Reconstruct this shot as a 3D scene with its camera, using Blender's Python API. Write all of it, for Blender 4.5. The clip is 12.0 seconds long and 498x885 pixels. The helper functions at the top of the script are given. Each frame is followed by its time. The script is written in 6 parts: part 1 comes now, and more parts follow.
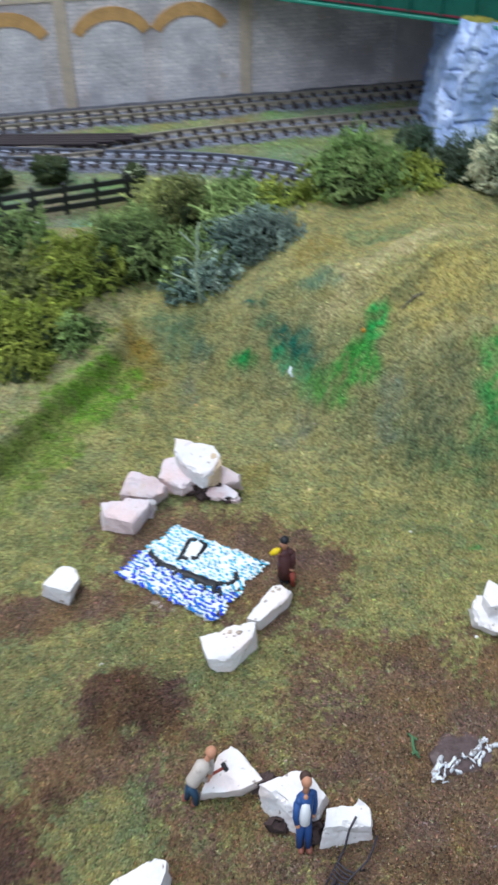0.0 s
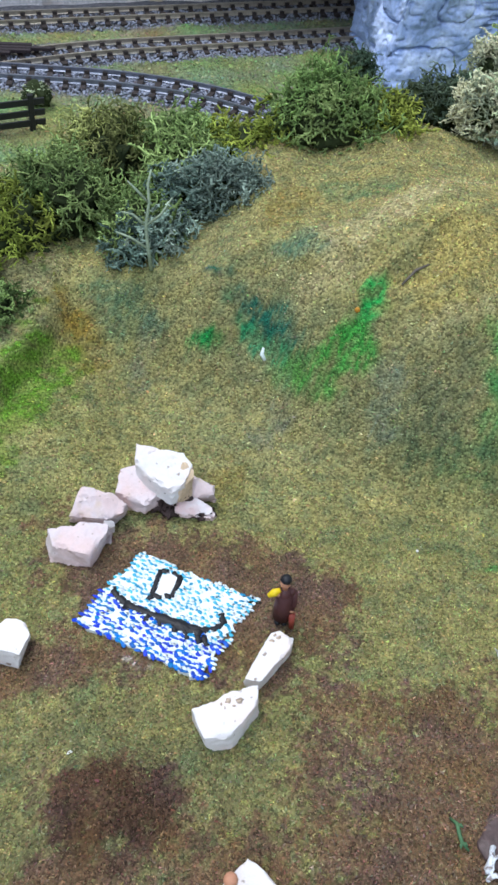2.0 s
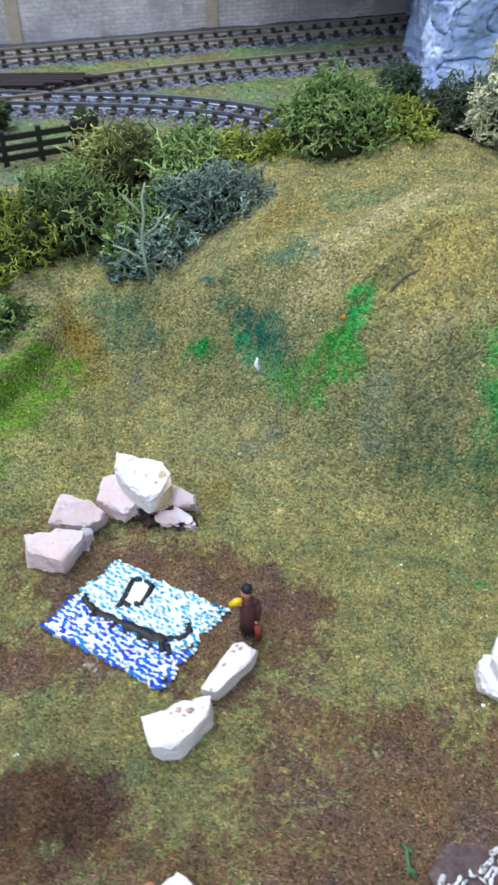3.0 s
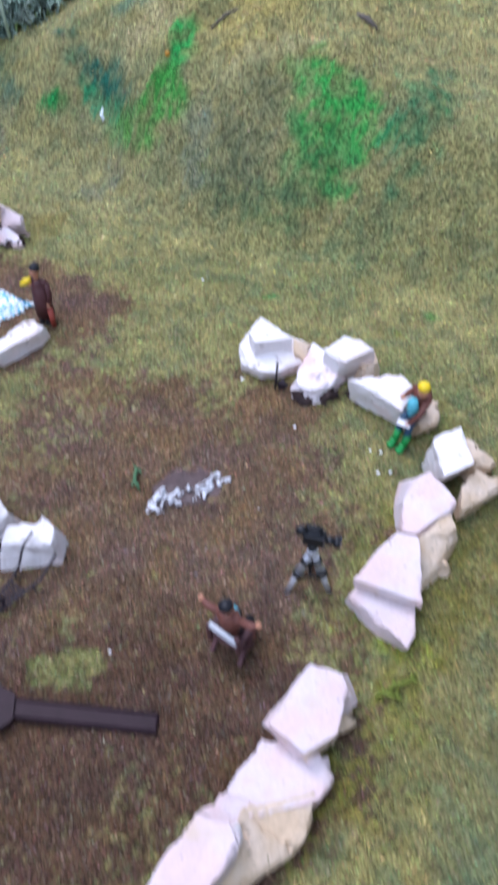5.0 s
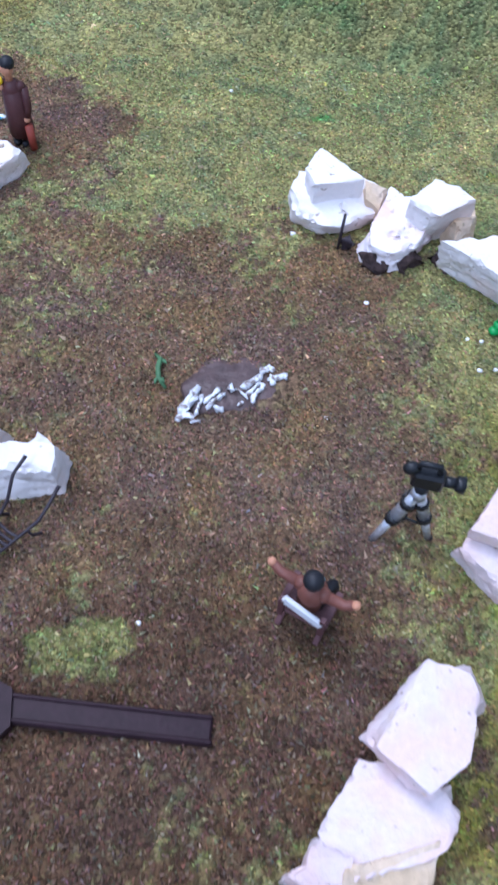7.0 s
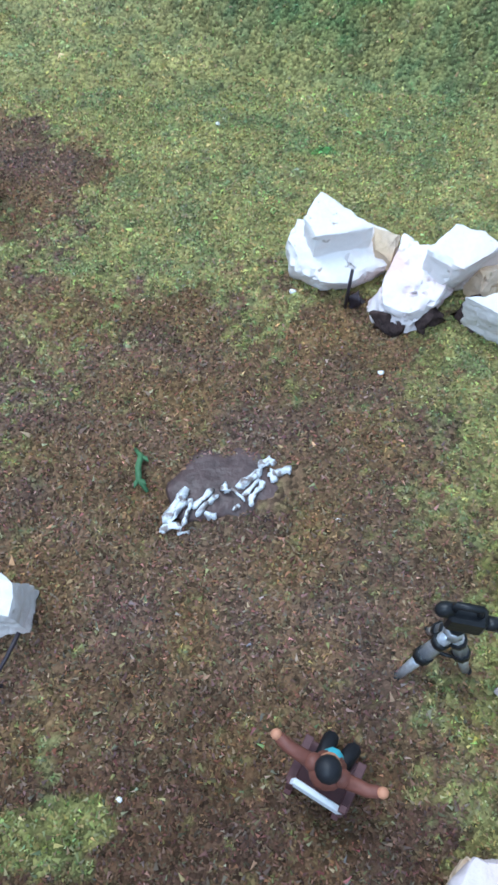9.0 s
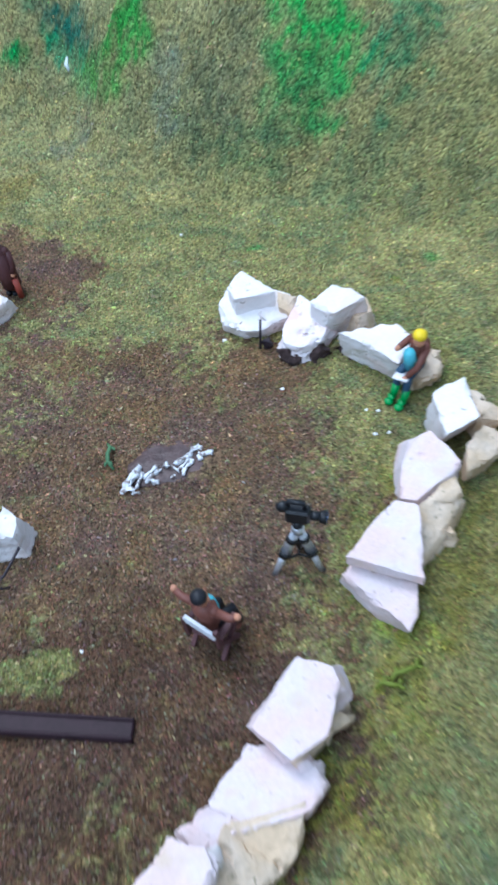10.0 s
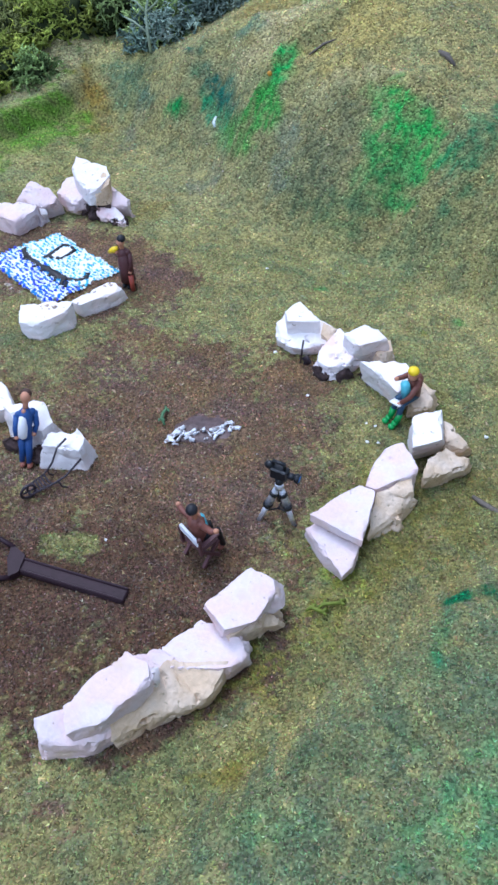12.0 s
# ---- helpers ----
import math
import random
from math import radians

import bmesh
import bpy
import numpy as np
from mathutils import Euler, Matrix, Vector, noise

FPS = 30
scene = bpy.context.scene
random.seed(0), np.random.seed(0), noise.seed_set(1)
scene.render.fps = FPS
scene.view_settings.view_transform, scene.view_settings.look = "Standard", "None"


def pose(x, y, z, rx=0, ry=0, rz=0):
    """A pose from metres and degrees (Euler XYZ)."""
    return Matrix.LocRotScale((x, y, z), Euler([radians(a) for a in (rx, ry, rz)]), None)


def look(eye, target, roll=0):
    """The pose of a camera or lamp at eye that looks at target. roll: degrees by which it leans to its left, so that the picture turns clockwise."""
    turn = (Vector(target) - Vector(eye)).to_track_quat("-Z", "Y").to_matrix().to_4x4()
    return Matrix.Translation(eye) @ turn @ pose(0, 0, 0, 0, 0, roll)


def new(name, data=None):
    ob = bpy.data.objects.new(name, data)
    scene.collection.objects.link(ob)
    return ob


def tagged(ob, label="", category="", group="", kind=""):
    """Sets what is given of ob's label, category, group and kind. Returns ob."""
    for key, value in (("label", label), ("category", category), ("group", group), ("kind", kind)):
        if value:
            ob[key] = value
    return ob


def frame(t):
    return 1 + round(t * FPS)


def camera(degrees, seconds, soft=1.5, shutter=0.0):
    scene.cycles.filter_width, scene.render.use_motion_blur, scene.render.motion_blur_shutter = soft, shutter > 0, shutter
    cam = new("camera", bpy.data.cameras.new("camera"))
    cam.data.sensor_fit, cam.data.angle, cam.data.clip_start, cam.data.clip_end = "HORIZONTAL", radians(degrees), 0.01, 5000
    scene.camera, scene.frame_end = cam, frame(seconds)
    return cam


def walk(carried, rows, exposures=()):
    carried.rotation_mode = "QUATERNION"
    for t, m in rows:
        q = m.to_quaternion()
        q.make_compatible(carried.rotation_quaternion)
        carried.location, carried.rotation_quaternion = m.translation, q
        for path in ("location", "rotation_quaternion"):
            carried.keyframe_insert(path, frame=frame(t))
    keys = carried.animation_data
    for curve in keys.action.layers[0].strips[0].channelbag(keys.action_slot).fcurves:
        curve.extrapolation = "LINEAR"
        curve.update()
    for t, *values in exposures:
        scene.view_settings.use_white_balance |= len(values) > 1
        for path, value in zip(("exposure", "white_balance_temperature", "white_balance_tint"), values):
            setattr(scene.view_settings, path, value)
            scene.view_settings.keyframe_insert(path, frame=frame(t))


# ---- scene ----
cam = camera(32.2, 12.0, soft=2.8, shutter=0.8)
ROWS = [
    # seconds, place in metres, turn in degrees
    (0, 0.00029, -0.00029, 0.21162, 50.067, 0.062, 0.015),
    (0.5, -0.01175, 0.01393, 0.201, 49.226, -1.3, -5.165),
    (1, -0.02356, 0.03052, 0.20044, 47.705, -3.29, -6.466),
    (1.5, -0.02559, 0.04886, 0.19596, 46.2, -4.201, -6.516),
    (2, -0.02764, 0.05684, 0.19501, 45.228, -4.851, -6.301),
    (2.5, -0.01649, 0.05578, 0.19524, 45.602, -3.653, -4.512),
    (3, 0.00684, 0.05328, 0.19161, 46.624, -0.49, -1.367),
    (3.5, 0.03408, 0.04627, 0.18312, 47.539, 2.301, 0.952),
    (3.7, 0.04415, 0.04113, 0.17968, 47.719, 1.567, 0.134),
    (5.3, 0.07373, -0.01485, 0.1534, 41.741, -1.648, 1.686),
    (5.5, 0.06636, -0.01551, 0.14948, 41.086, -3.77, 1.005),
    (6, 0.05571, 0.00496, 0.13512, 38.471, -5.832, -0.499),
    (6.5, 0.05085, 0.02137, 0.12646, 35.354, -6, -0.424),
    (7, 0.0525, 0.03369, 0.12488, 31.782, -3.982, 0.743),
    (7.2, 0.05314, 0.03648, 0.1241, 31.735, -3.828, 0.811),
    (8.8, 0.05665, 0.061, 0.11391, 31.263, -1.594, -0.369),
    (9, 0.05651, 0.06064, 0.11454, 31.368, -1.706, -0.505),
    (9.5, 0.07409, 0.03024, 0.12459, 38.592, 3.723, 0.574),
    (10, 0.08548, 0.00493, 0.14496, 40.339, 3.805, 0.549),
    (10.5, 0.09291, -0.01808, 0.15284, 43.094, 0.545, 5.041),
    (11, 0.10239, -0.03761, 0.16093, 44.778, -0.685, 11.134),
    (11.5, 0.11215, -0.04261, 0.17193, 44.48, 0.355, 13.793),
    (12, 0.11496, -0.04302, 0.1726, 44.558, 0.536, 14.661),
]
walk(cam, [(t, pose(*row)) for t, *row in ROWS],
     [(0.0, 0.01, 5980, 8), (3.7, 0.08, 5900, 12), (5.5, 0.14, 5350, 22), (7.0, 0.17, 5150, 17), (9.0, 0.16, 5200, 2), (11.0, 0.12, 5200, 11), (11.5, 0.15, 5200, 13), (12.0, 0.15, 5220, 15)])

# ---- light: a bright hall with a broad ceiling lamp and an added cool fill ----
world = bpy.data.worlds.new("hall_light")
scene.world = world
world.use_nodes = True
wn, wl = world.node_tree.nodes, world.node_tree.links
w_back = wn["Background"]
w_co = wn.new("ShaderNodeTexCoord")
w_sep = wn.new("ShaderNodeSeparateXYZ")
w_ramp = wn.new("ShaderNodeValToRGB")
w_ramp.color_ramp.elements[0].position, w_ramp.color_ramp.elements[0].color = 0.0, (0.50, 0.55, 0.66, 1)
w_ramp.color_ramp.elements[1].position, w_ramp.color_ramp.elements[1].color = 1.0, (0.74, 0.86, 1.0, 1)
wl.new(w_co.outputs["Generated"], w_sep.inputs[0])
wl.new(w_sep.outputs["Z"], w_ramp.inputs[0])
wl.new(w_ramp.outputs["Color"], w_back.inputs["Color"])
w_back.inputs["Strength"].default_value = 0.72


def area_lamp(x, y, z, wide, long, watts, colour):
    lamp = bpy.data.lights.new("area_lamp", "AREA")
    lamp.shape, lamp.size, lamp.size_y, lamp.energy, lamp.color = "RECTANGLE", wide, long, watts, colour
    ob = new("area_lamp", lamp)
    ob.matrix_world = look((x, y, z), (0.05, 0.2, 0.0))
    return ob


area_lamp(-0.70, 0.85, 2.1, 0.6, 1.6, 38.0, (1.0, 0.94, 0.89))
# added cool fill from the front left, brightens faces turned towards it
area_lamp(-0.6, -0.9, 1.8, 0.6, 1.6, 22.0, (0.88, 0.94, 1.0))


# ---- small tools ----
def smooth(t):
    t = np.clip(t, 0, 1)
    return t * t * (3 - 2 * t)


LATTICE = [np.random.RandomState(40 + k).rand(128, 128) for k in range(8)]


def cloud(x, y, size, seed=0):
    """Smooth noise 0..1 over the plan, with lumps of that size in metres."""
    x, y = np.asarray(x, float) / size + 500.3, np.asarray(y, float) / size + 500.7
    i, j = np.floor(x).astype(int), np.floor(y).astype(int)
    u, v = smooth(x - i), smooth(y - j)
    g = LATTICE[seed % 8]
    i, j, p, q = i % 128, j % 128, (i + 1) % 128, (j + 1) % 128
    return (g[i, j] * (1 - u) + g[p, j] * u) * (1 - v) + (g[i, q] * (1 - u) + g[p, q] * u) * v


def relief(x, y):
    """Height of the model's ground: flat dig, bank behind it, terrace, rise in front, railway bed far behind."""
    x, y = np.asarray(x, float), np.asarray(y, float)
    knots = [-0.05, -0.025, 0.0, 0.018, 0.030, 0.045, 0.07, 0.095, 0.13, 0.25]
    foot = np.interp(x, [-0.20] + knots, [0.300, 0.2852, 0.2805, 0.2690, 0.2580, 0.2430, 0.2341, 0.2201, 0.2190, 0.1983, 0.160])
    rise = np.interp(x, knots, [0.0217, 0.0279, 0.0357, 0.0455, 0.0465, 0.0463, 0.0538, 0.0494, 0.0395, 0.040])
    run = np.interp(x, knots, [0.0292, 0.0264, 0.0235, 0.0420, 0.0370, 0.0329, 0.0433, 0.0364, 0.0374, 0.040])
    upper = np.interp(x, knots, [0.0, 0.0, 0.0024, 0.0040, 0.0070, 0.0099, 0.0123, 0.0143, 0.0105, 0.010])
    t = (y - foot) / run
    bank = rise * (0.4 * smooth(t) + 0.6 * np.clip(t, 0, 1))
    ridge = 0.284 + 0.25 * (x - 0.055)
    climb = (y - foot - run) / np.maximum(ridge - foot - run, 0.012)
    bank = bank + upper * smooth(climb) * (1 - smooth((y - ridge - 0.004) / 0.04))
    edge = 0.2290 + (x + 0.0868) * 1.70
    left = smooth((-0.03 - x) / 0.03) * (0.006 * smooth((y - 0.2) / 0.05) + 0.0105 * smooth((y - edge) / 0.010) * (1 - smooth(t)))
    d = (x - 0.078) * 0.832 - y * 0.555
    front = 0.003 + 0.018 * smooth((d + 0.006) / 0.016) + 0.3 * np.maximum(d - 0.01, 0) * (1 - smooth((d - 0.06) / 0.1))
    front = front * smooth((d + 0.02) / 0.014)
    mound = 0.009 * np.exp(-((x + 0.036) / 0.012) ** 2 - ((y - 0.139) / 0.010) ** 2)
    wob = smooth((t + 0.1) / 0.5) * (1 - smooth((t - 1.1) / 0.5)) * smooth((x + 0.03) / 0.03)
    spur = 0.0050 * wob * np.exp(-(((x - 0.020) - (y - 0.252) * 1.55) / 0.0035) ** 2) + 0.0014 * wob * np.sin((x - 0.7 * y) * 210.0)
    step = 0.004 * smooth((y - 0.318 - 0.25 * (x - 0.05)) / 0.008) * smooth((x - 0.01) / 0.02) * (1 - smooth((y - 0.34) / 0.03))
    crest = 0.0012 * np.exp(-(((x - 0.070) * -0.616 + (y - 0.311) * 0.788) / 0.006) ** 2) * smooth((x - 0.035) / 0.015)
    z = bank + left + front + mound + spur + crest + 0.4 * step
    far = smooth((y - 0.372) / 0.09)
    return z * (1 - far) - 0.026 * far


def turf_top(x, y):
    """The ground with its small lumps."""
    return relief(x, y) + 0.0007 * (cloud(x, y, 0.005, 5) - 0.5) + 0.0020 * (cloud(x, y, 0.018, 6) - 0.5)


def ground_z(x, y):
    return float(relief(x, y))


def empty(name, x, y, z=None, **tags):
    ob = new(name)
    ob.empty_display_size = 0.005
    ob.location = (x, y, ground_z(x, y) if z is None else z)
    return tagged(ob, **tags)


def to_mesh(name, bm, mats, flat=True):
    me = bpy.data.meshes.new(name)
    bmesh.ops.recalc_face_normals(bm, faces=bm.faces)
    bm.to_mesh(me)
    bm.free()
    for m in mats if isinstance(mats, (list, tuple)) else [mats]:
        me.materials.append(m)
    if not flat:
        me.polygons.foreach_set("use_smooth", [True] * len(me.polygons))
    return me


def part(name, bm, material, parent, label="", flat=True, kind=""):
    """One mesh, modelled where it stands, as a part of a thing."""
    ob = new(name, to_mesh(name, bm, material, flat))
    hang(ob, parent)
    return tagged(ob, label=label, kind=kind)


def hang(ob, parent):
    """Make ob, modelled where it stands, a child of a thing or of one of its parts."""
    ob.parent = parent
    if not parent.parent:
        ob.matrix_parent_inverse = Matrix.Translation(parent.location).inverted()


def solid(name, bm, material, x, y, z=None, flat=True, **tags):
    """One mesh that is a whole thing, with its origin at its foot."""
    z = ground_z(x, y) if z is None else z
    bmesh.ops.translate(bm, verts=bm.verts, vec=(-x, -y, -z))
    ob = new(name, to_mesh(name, bm, material, flat))
    ob.location = (x, y, z)
    return tagged(ob, **tags)


def from_arrays(name, verts, faces, material, colours=None):
    """A mesh of many loose pieces from arrays of corners and triangles."""
    me = bpy.data.meshes.new(name)
    me.vertices.add(len(verts))
    me.vertices.foreach_set("co", np.asarray(verts, np.float32).ravel())
    n = faces.shape[1]
    me.loops.add(faces.size)
    me.loops.foreach_set("vertex_index", faces.astype(np.int32).ravel())
    me.polygons.add(len(faces))
    me.polygons.foreach_set("loop_start", np.arange(0, faces.size, n, dtype=np.int32))
    me.polygons.foreach_set("loop_total", np.full(len(faces), n, np.int32))
    me.update(calc_edges=True)
    if colours is not None:
        at = me.color_attributes.new("tint", "FLOAT_COLOR", "POINT")
        at.data.foreach_set("color", np.c_[colours, np.ones(len(verts))].astype(np.float32).ravel())
    me.materials.append(material)
    return new(name, me)


def tube(bm, pts, radii, sides=6, slot=0, closed=True):
    """A round bar along the points, tapering by the radii."""
    pts = [Vector(p) for p in pts]
    rings = []
    for k, p in enumerate(pts):
        way = (pts[min(k + 1, len(pts) - 1)] - pts[max(k - 1, 0)]).normalized()
        a = way.orthogonal().normalized()
        if rings:
            a = (side - way * side.dot(way)).normalized()
        side = a
        b = way.cross(a)
        r = radii[k] if isinstance(radii, (list, tuple)) else radii
        rings.append([bm.verts.new(p + r * (math.cos(2 * math.pi * s / sides) * a + math.sin(2 * math.pi * s / sides) * b)) for s in range(sides)])
    faces = [bm.faces.new((r0[s], r0[(s + 1) % sides], r1[(s + 1) % sides], r1[s])) for r0, r1 in zip(rings, rings[1:]) for s in range(sides)]
    if closed:
        faces += [bm.faces.new(rings[0][::-1]), bm.faces.new(rings[-1])]
    for f in faces:
        f.material_index, f.smooth = slot, True


def ball(bm, at, size, slot=0, turn=None, u=12, v=8):
    m = Matrix.Translation(at) @ (turn or Matrix()) @ Matrix.Diagonal((*size, 1))
    made = bmesh.ops.create_uvsphere(bm, u_segments=u, v_segments=v, radius=1.0, matrix=m)["verts"]
    for f in {f for vert in made for f in vert.link_faces}:
        f.material_index, f.smooth = slot, True


def block(bm, at, size, rz=0.0, slot=0, bevel=0.0, turn=None):
    m = Matrix.Translation(at) @ (turn or Matrix.Rotation(rz, 4, "Z")) @ Matrix.Diagonal((*size, 1))
    made = bmesh.ops.create_cube(bm, size=1.0, matrix=m)["verts"]
    faces = {f for vert in made for f in vert.link_faces}
    for f in faces:
        f.material_index = slot
    if bevel:
        bmesh.ops.bevel(bm, geom=list({e for f in faces for e in f.edges}), offset=bevel, segments=1, affect="EDGES", material=-1)


def bar(bm, a, b, wide, high, slot=0, bevel=0.0):
    """A square bar from a to b."""
    a, b = Vector(a), Vector(b)
    turn = (b - a).to_track_quat("X", "Z").to_matrix().to_4x4()
    block(bm, (a + b) / 2, ((b - a).length, wide, high), 0, slot, bevel, turn)


# ---- materials ----
def surface(name, colour, rough=0.8, vary=0.25, lumps=90.0, grain=900.0, bump=0.25, metal=0.0, gloss=0.35,
            attribute=False, island=0.0, second=None, second_at=(0.52, 0.62), depth=0.0004):
    """A node material: base colour varied at two scales, fine relief; attribute: colour from the mesh's own tint."""
    m = bpy.data.materials.new(name)
    m.use_nodes = True
    n, l = m.node_tree.nodes, m.node_tree.links
    b = n["Principled BSDF"]
    b.inputs["Roughness"].default_value, b.inputs["Metallic"].default_value = rough, metal
    b.inputs["Specular IOR Level"].default_value = gloss
    geo = n.new("ShaderNodeNewGeometry")
    big, fine = n.new("ShaderNodeTexNoise"), n.new("ShaderNodeTexNoise")
    for node, scale in ((big, lumps), (fine, grain)):
        node.inputs["Scale"].default_value, node.inputs["Detail"].default_value = scale, 4.0
        l.new(geo.outputs["Position"], node.inputs["Vector"])
    if attribute:
        src = n.new("ShaderNodeAttribute")
        src.attribute_name = "tint"
        col = src.outputs["Color"]
    else:
        src = n.new("ShaderNodeRGB")
        src.outputs[0].default_value = (*colour, 1)
        col = src.outputs[0]
    if second:
        ramp = n.new("ShaderNodeMapRange")
        ramp.inputs["From Min"].default_value, ramp.inputs["From Max"].default_value = second_at
        l.new(big.outputs["Fac"], ramp.inputs["Value"])
        mix = n.new("ShaderNodeMix")
        mix.data_type = "RGBA"
        l.new(ramp.outputs[0], mix.inputs["Factor"])
        l.new(col, mix.inputs["A"])
        mix.inputs["B"].default_value = (*second, 1)
        col = mix.outputs["Result"]
    add = n.new("ShaderNodeMath")
    add.operation = "ADD"
    l.new(big.outputs["Fac"], add.inputs[0])
    l.new(fine.outputs["Fac"], add.inputs[1])
    value = add.outputs[0]
    if island:
        rnd = n.new("ShaderNodeMath")
        rnd.operation = "MULTIPLY_ADD"
        l.new(geo.outputs["Random Per Island"], rnd.inputs[0])
        rnd.inputs[1].default_value = island
        l.new(value, rnd.inputs[2])
        value = rnd.outputs[0]
    span = n.new("ShaderNodeMapRange")
    span.inputs["From Min"].default_value, span.inputs["From Max"].default_value = 0.6, 1.4 + island
    span.inputs["To Min"].default_value, span.inputs["To Max"].default_value = 1 - vary, 1 + vary
    l.new(value, span.inputs["Value"])
    mul = n.new("ShaderNodeMix")
    mul.data_type, mul.blend_type = "RGBA", "MULTIPLY"
    mul.inputs["Factor"].default_value = 1.0
    l.new(col, mul.inputs["A"])
    l.new(span.outputs[0], mul.inputs["B"])
    l.new(mul.outputs["Result"], b.inputs["Base Color"])
    if bump:
        bp = n.new("ShaderNodeBump")
        bp.inputs["Strength"].default_value, bp.inputs["Distance"].default_value = bump, depth
        l.new(fine.outputs["Fac"], bp.inputs["Height"])
        l.new(bp.outputs[0], b.inputs["Normal"])
    return m


def granular(m, cells=1500.0, low=0.45, high=1.6, bump=0.9):
    """Grains with a shade each, over the base colour."""
    n, l = m.node_tree.nodes, m.node_tree.links
    geo = next(k for k in n if k.bl_idname == "ShaderNodeNewGeometry")
    b = n["Principled BSDF"]
    was = b.inputs["Base Color"].links[0].from_socket
    v, sep, span, mul, bp = (n.new("ShaderNode" + k) for k in ("TexVoronoi", "SeparateColor", "MapRange", "Mix", "Bump"))
    v.inputs["Scale"].default_value = cells
    l.new(geo.outputs["Position"], v.inputs["Vector"])
    l.new(v.outputs["Color"], sep.inputs[0])
    l.new(sep.outputs[0], span.inputs["Value"])
    span.inputs["To Min"].default_value, span.inputs["To Max"].default_value = low, high
    mul.data_type, mul.blend_type = "RGBA", "MULTIPLY"
    mul.inputs["Factor"].default_value = 1.0
    l.new(was, mul.inputs["A"])
    l.new(span.outputs[0], mul.inputs["B"])
    l.new(mul.outputs["Result"], b.inputs["Base Color"])
    bp.invert = True
    bp.inputs["Strength"].default_value, bp.inputs["Distance"].default_value = bump, 0.0005
    l.new(v.outputs["Distance"], bp.inputs["Height"])
    l.new(bp.outputs[0], b.inputs["Normal"])


TURF = surface("turf", (0.2, 0.2, 0.1), 0.9, 0.30, 160, 1500, 0.6, attribute=True, gloss=0.2)
granular(TURF)
GRAIN = surface("turf_grain", (0.2, 0.2, 0.1), 0.8, 0.35, 160, 900, 0.0, attribute=True, gloss=0.3)
PLASTER = surface("plaster", (0.71, 0.615, 0.635), 0.85, 0.08, 110, 1100, 0.6, second=(0.70, 0.54, 0.53), second_at=(0.42, 0.60))
WHITE_PLASTER = surface("white_plaster", (0.79, 0.75, 0.745), 0.8, 0.06, 110, 1100, 0.45, second=(0.79, 0.685, 0.66), second_at=(0.48, 0.64))
CREAM = surface("cream_plaster", (0.74, 0.60, 0.47), 0.85, 0.14, 120, 1000, 0.9, second=(0.61, 0.46, 0.31), second_at=(0.40, 0.58))
def pitted(m, dark, amount=(0.70, 0.73), scale=620.0):
    """Sparse dark pits and soil specks on a material."""
    n, l = m.node_tree.nodes, m.node_tree.links
    geo = next(k for k in n if k.bl_idname == "ShaderNodeNewGeometry")
    spots, ramp, mix = n.new("ShaderNodeTexNoise"), n.new("ShaderNodeMapRange"), n.new("ShaderNodeMix")
    spots.inputs["Scale"].default_value, spots.inputs["Detail"].default_value = scale, 2.0
    ramp.inputs["From Min"].default_value, ramp.inputs["From Max"].default_value = amount
    mix.data_type = "RGBA"
    base = n["Principled BSDF"].inputs["Base Color"]
    was = base.links[0].from_socket
    l.new(geo.outputs["Position"], spots.inputs["Vector"])
    l.new(spots.outputs["Fac"], ramp.inputs["Value"])
    l.new(ramp.outputs[0], mix.inputs["Factor"])
    l.new(was, mix.inputs["A"])
    mix.inputs["B"].default_value = (*dark, 1)
    l.new(mix.outputs["Result"], base)


pitted(PLASTER, (0.42, 0.32, 0.28), (0.69, 0.77), 700.0)
pitted(PLASTER, (0.66, 0.52, 0.42), (0.60, 0.74), 150.0)
pitted(WHITE_PLASTER, (0.36, 0.29, 0.25), (0.665, 0.73), 480.0)
pitted(CREAM, (0.36, 0.29, 0.19), (0.67, 0.74), 620.0)
DIRTY = surface("soil_stained_plaster", (0.85, 0.79, 0.81), 0.8, 0.06, 120, 1300, 0.4, second=(0.78, 0.58, 0.57), second_at=(0.42, 0.58))
pitted(DIRTY, (0.34, 0.24, 0.24), (0.60, 0.70), 380.0)
SOIL = surface("clod", (0.062, 0.040, 0.038), 0.9, 0.5, 300, 1600, 0.8)
PIT_SOIL = surface("pit_soil", (0.46, 0.36, 0.28), 0.9, 0.5, 500, 1800, 0.6)
CRUMB = surface("plaster_crumb", (0.85, 0.84, 0.84), 0.7, 0.08, 200, 1500, 0.3)
GLUE = surface("wet_soil", (0.088, 0.058, 0.056), 0.42, 0.5, 160, 700, 0.8, gloss=0.35)
BONE = surface("bone_paint", (0.70, 0.72, 0.76), 0.5, 0.2, 300, 1500, 0.6)
pitted(BONE, (0.26, 0.22, 0.21), (0.51, 0.63), 900.0)


# ---- ground ----
def blob(x, y, cx, cy, rx, ry, turn=0.0, soft=0.35, rough=0.35, seed=0, edge=0.0):
    """1 inside an uneven patch of the plan, 0 outside."""
    a = math.radians(turn)
    u, v = (x - cx) * math.cos(a) + (y - cy) * math.sin(a), (y - cy) * math.cos(a) - (x - cx) * math.sin(a)
    r = np.sqrt((u / rx) ** 2 + (v / ry) ** 2) + edge
    r = r + rough * (cloud(x, y, 0.009, seed) - 0.5) + 0.8 * rough * (cloud(x, y, 0.003, seed + 1) - 0.5)
    return smooth((1 + soft / 2 - r) / soft)


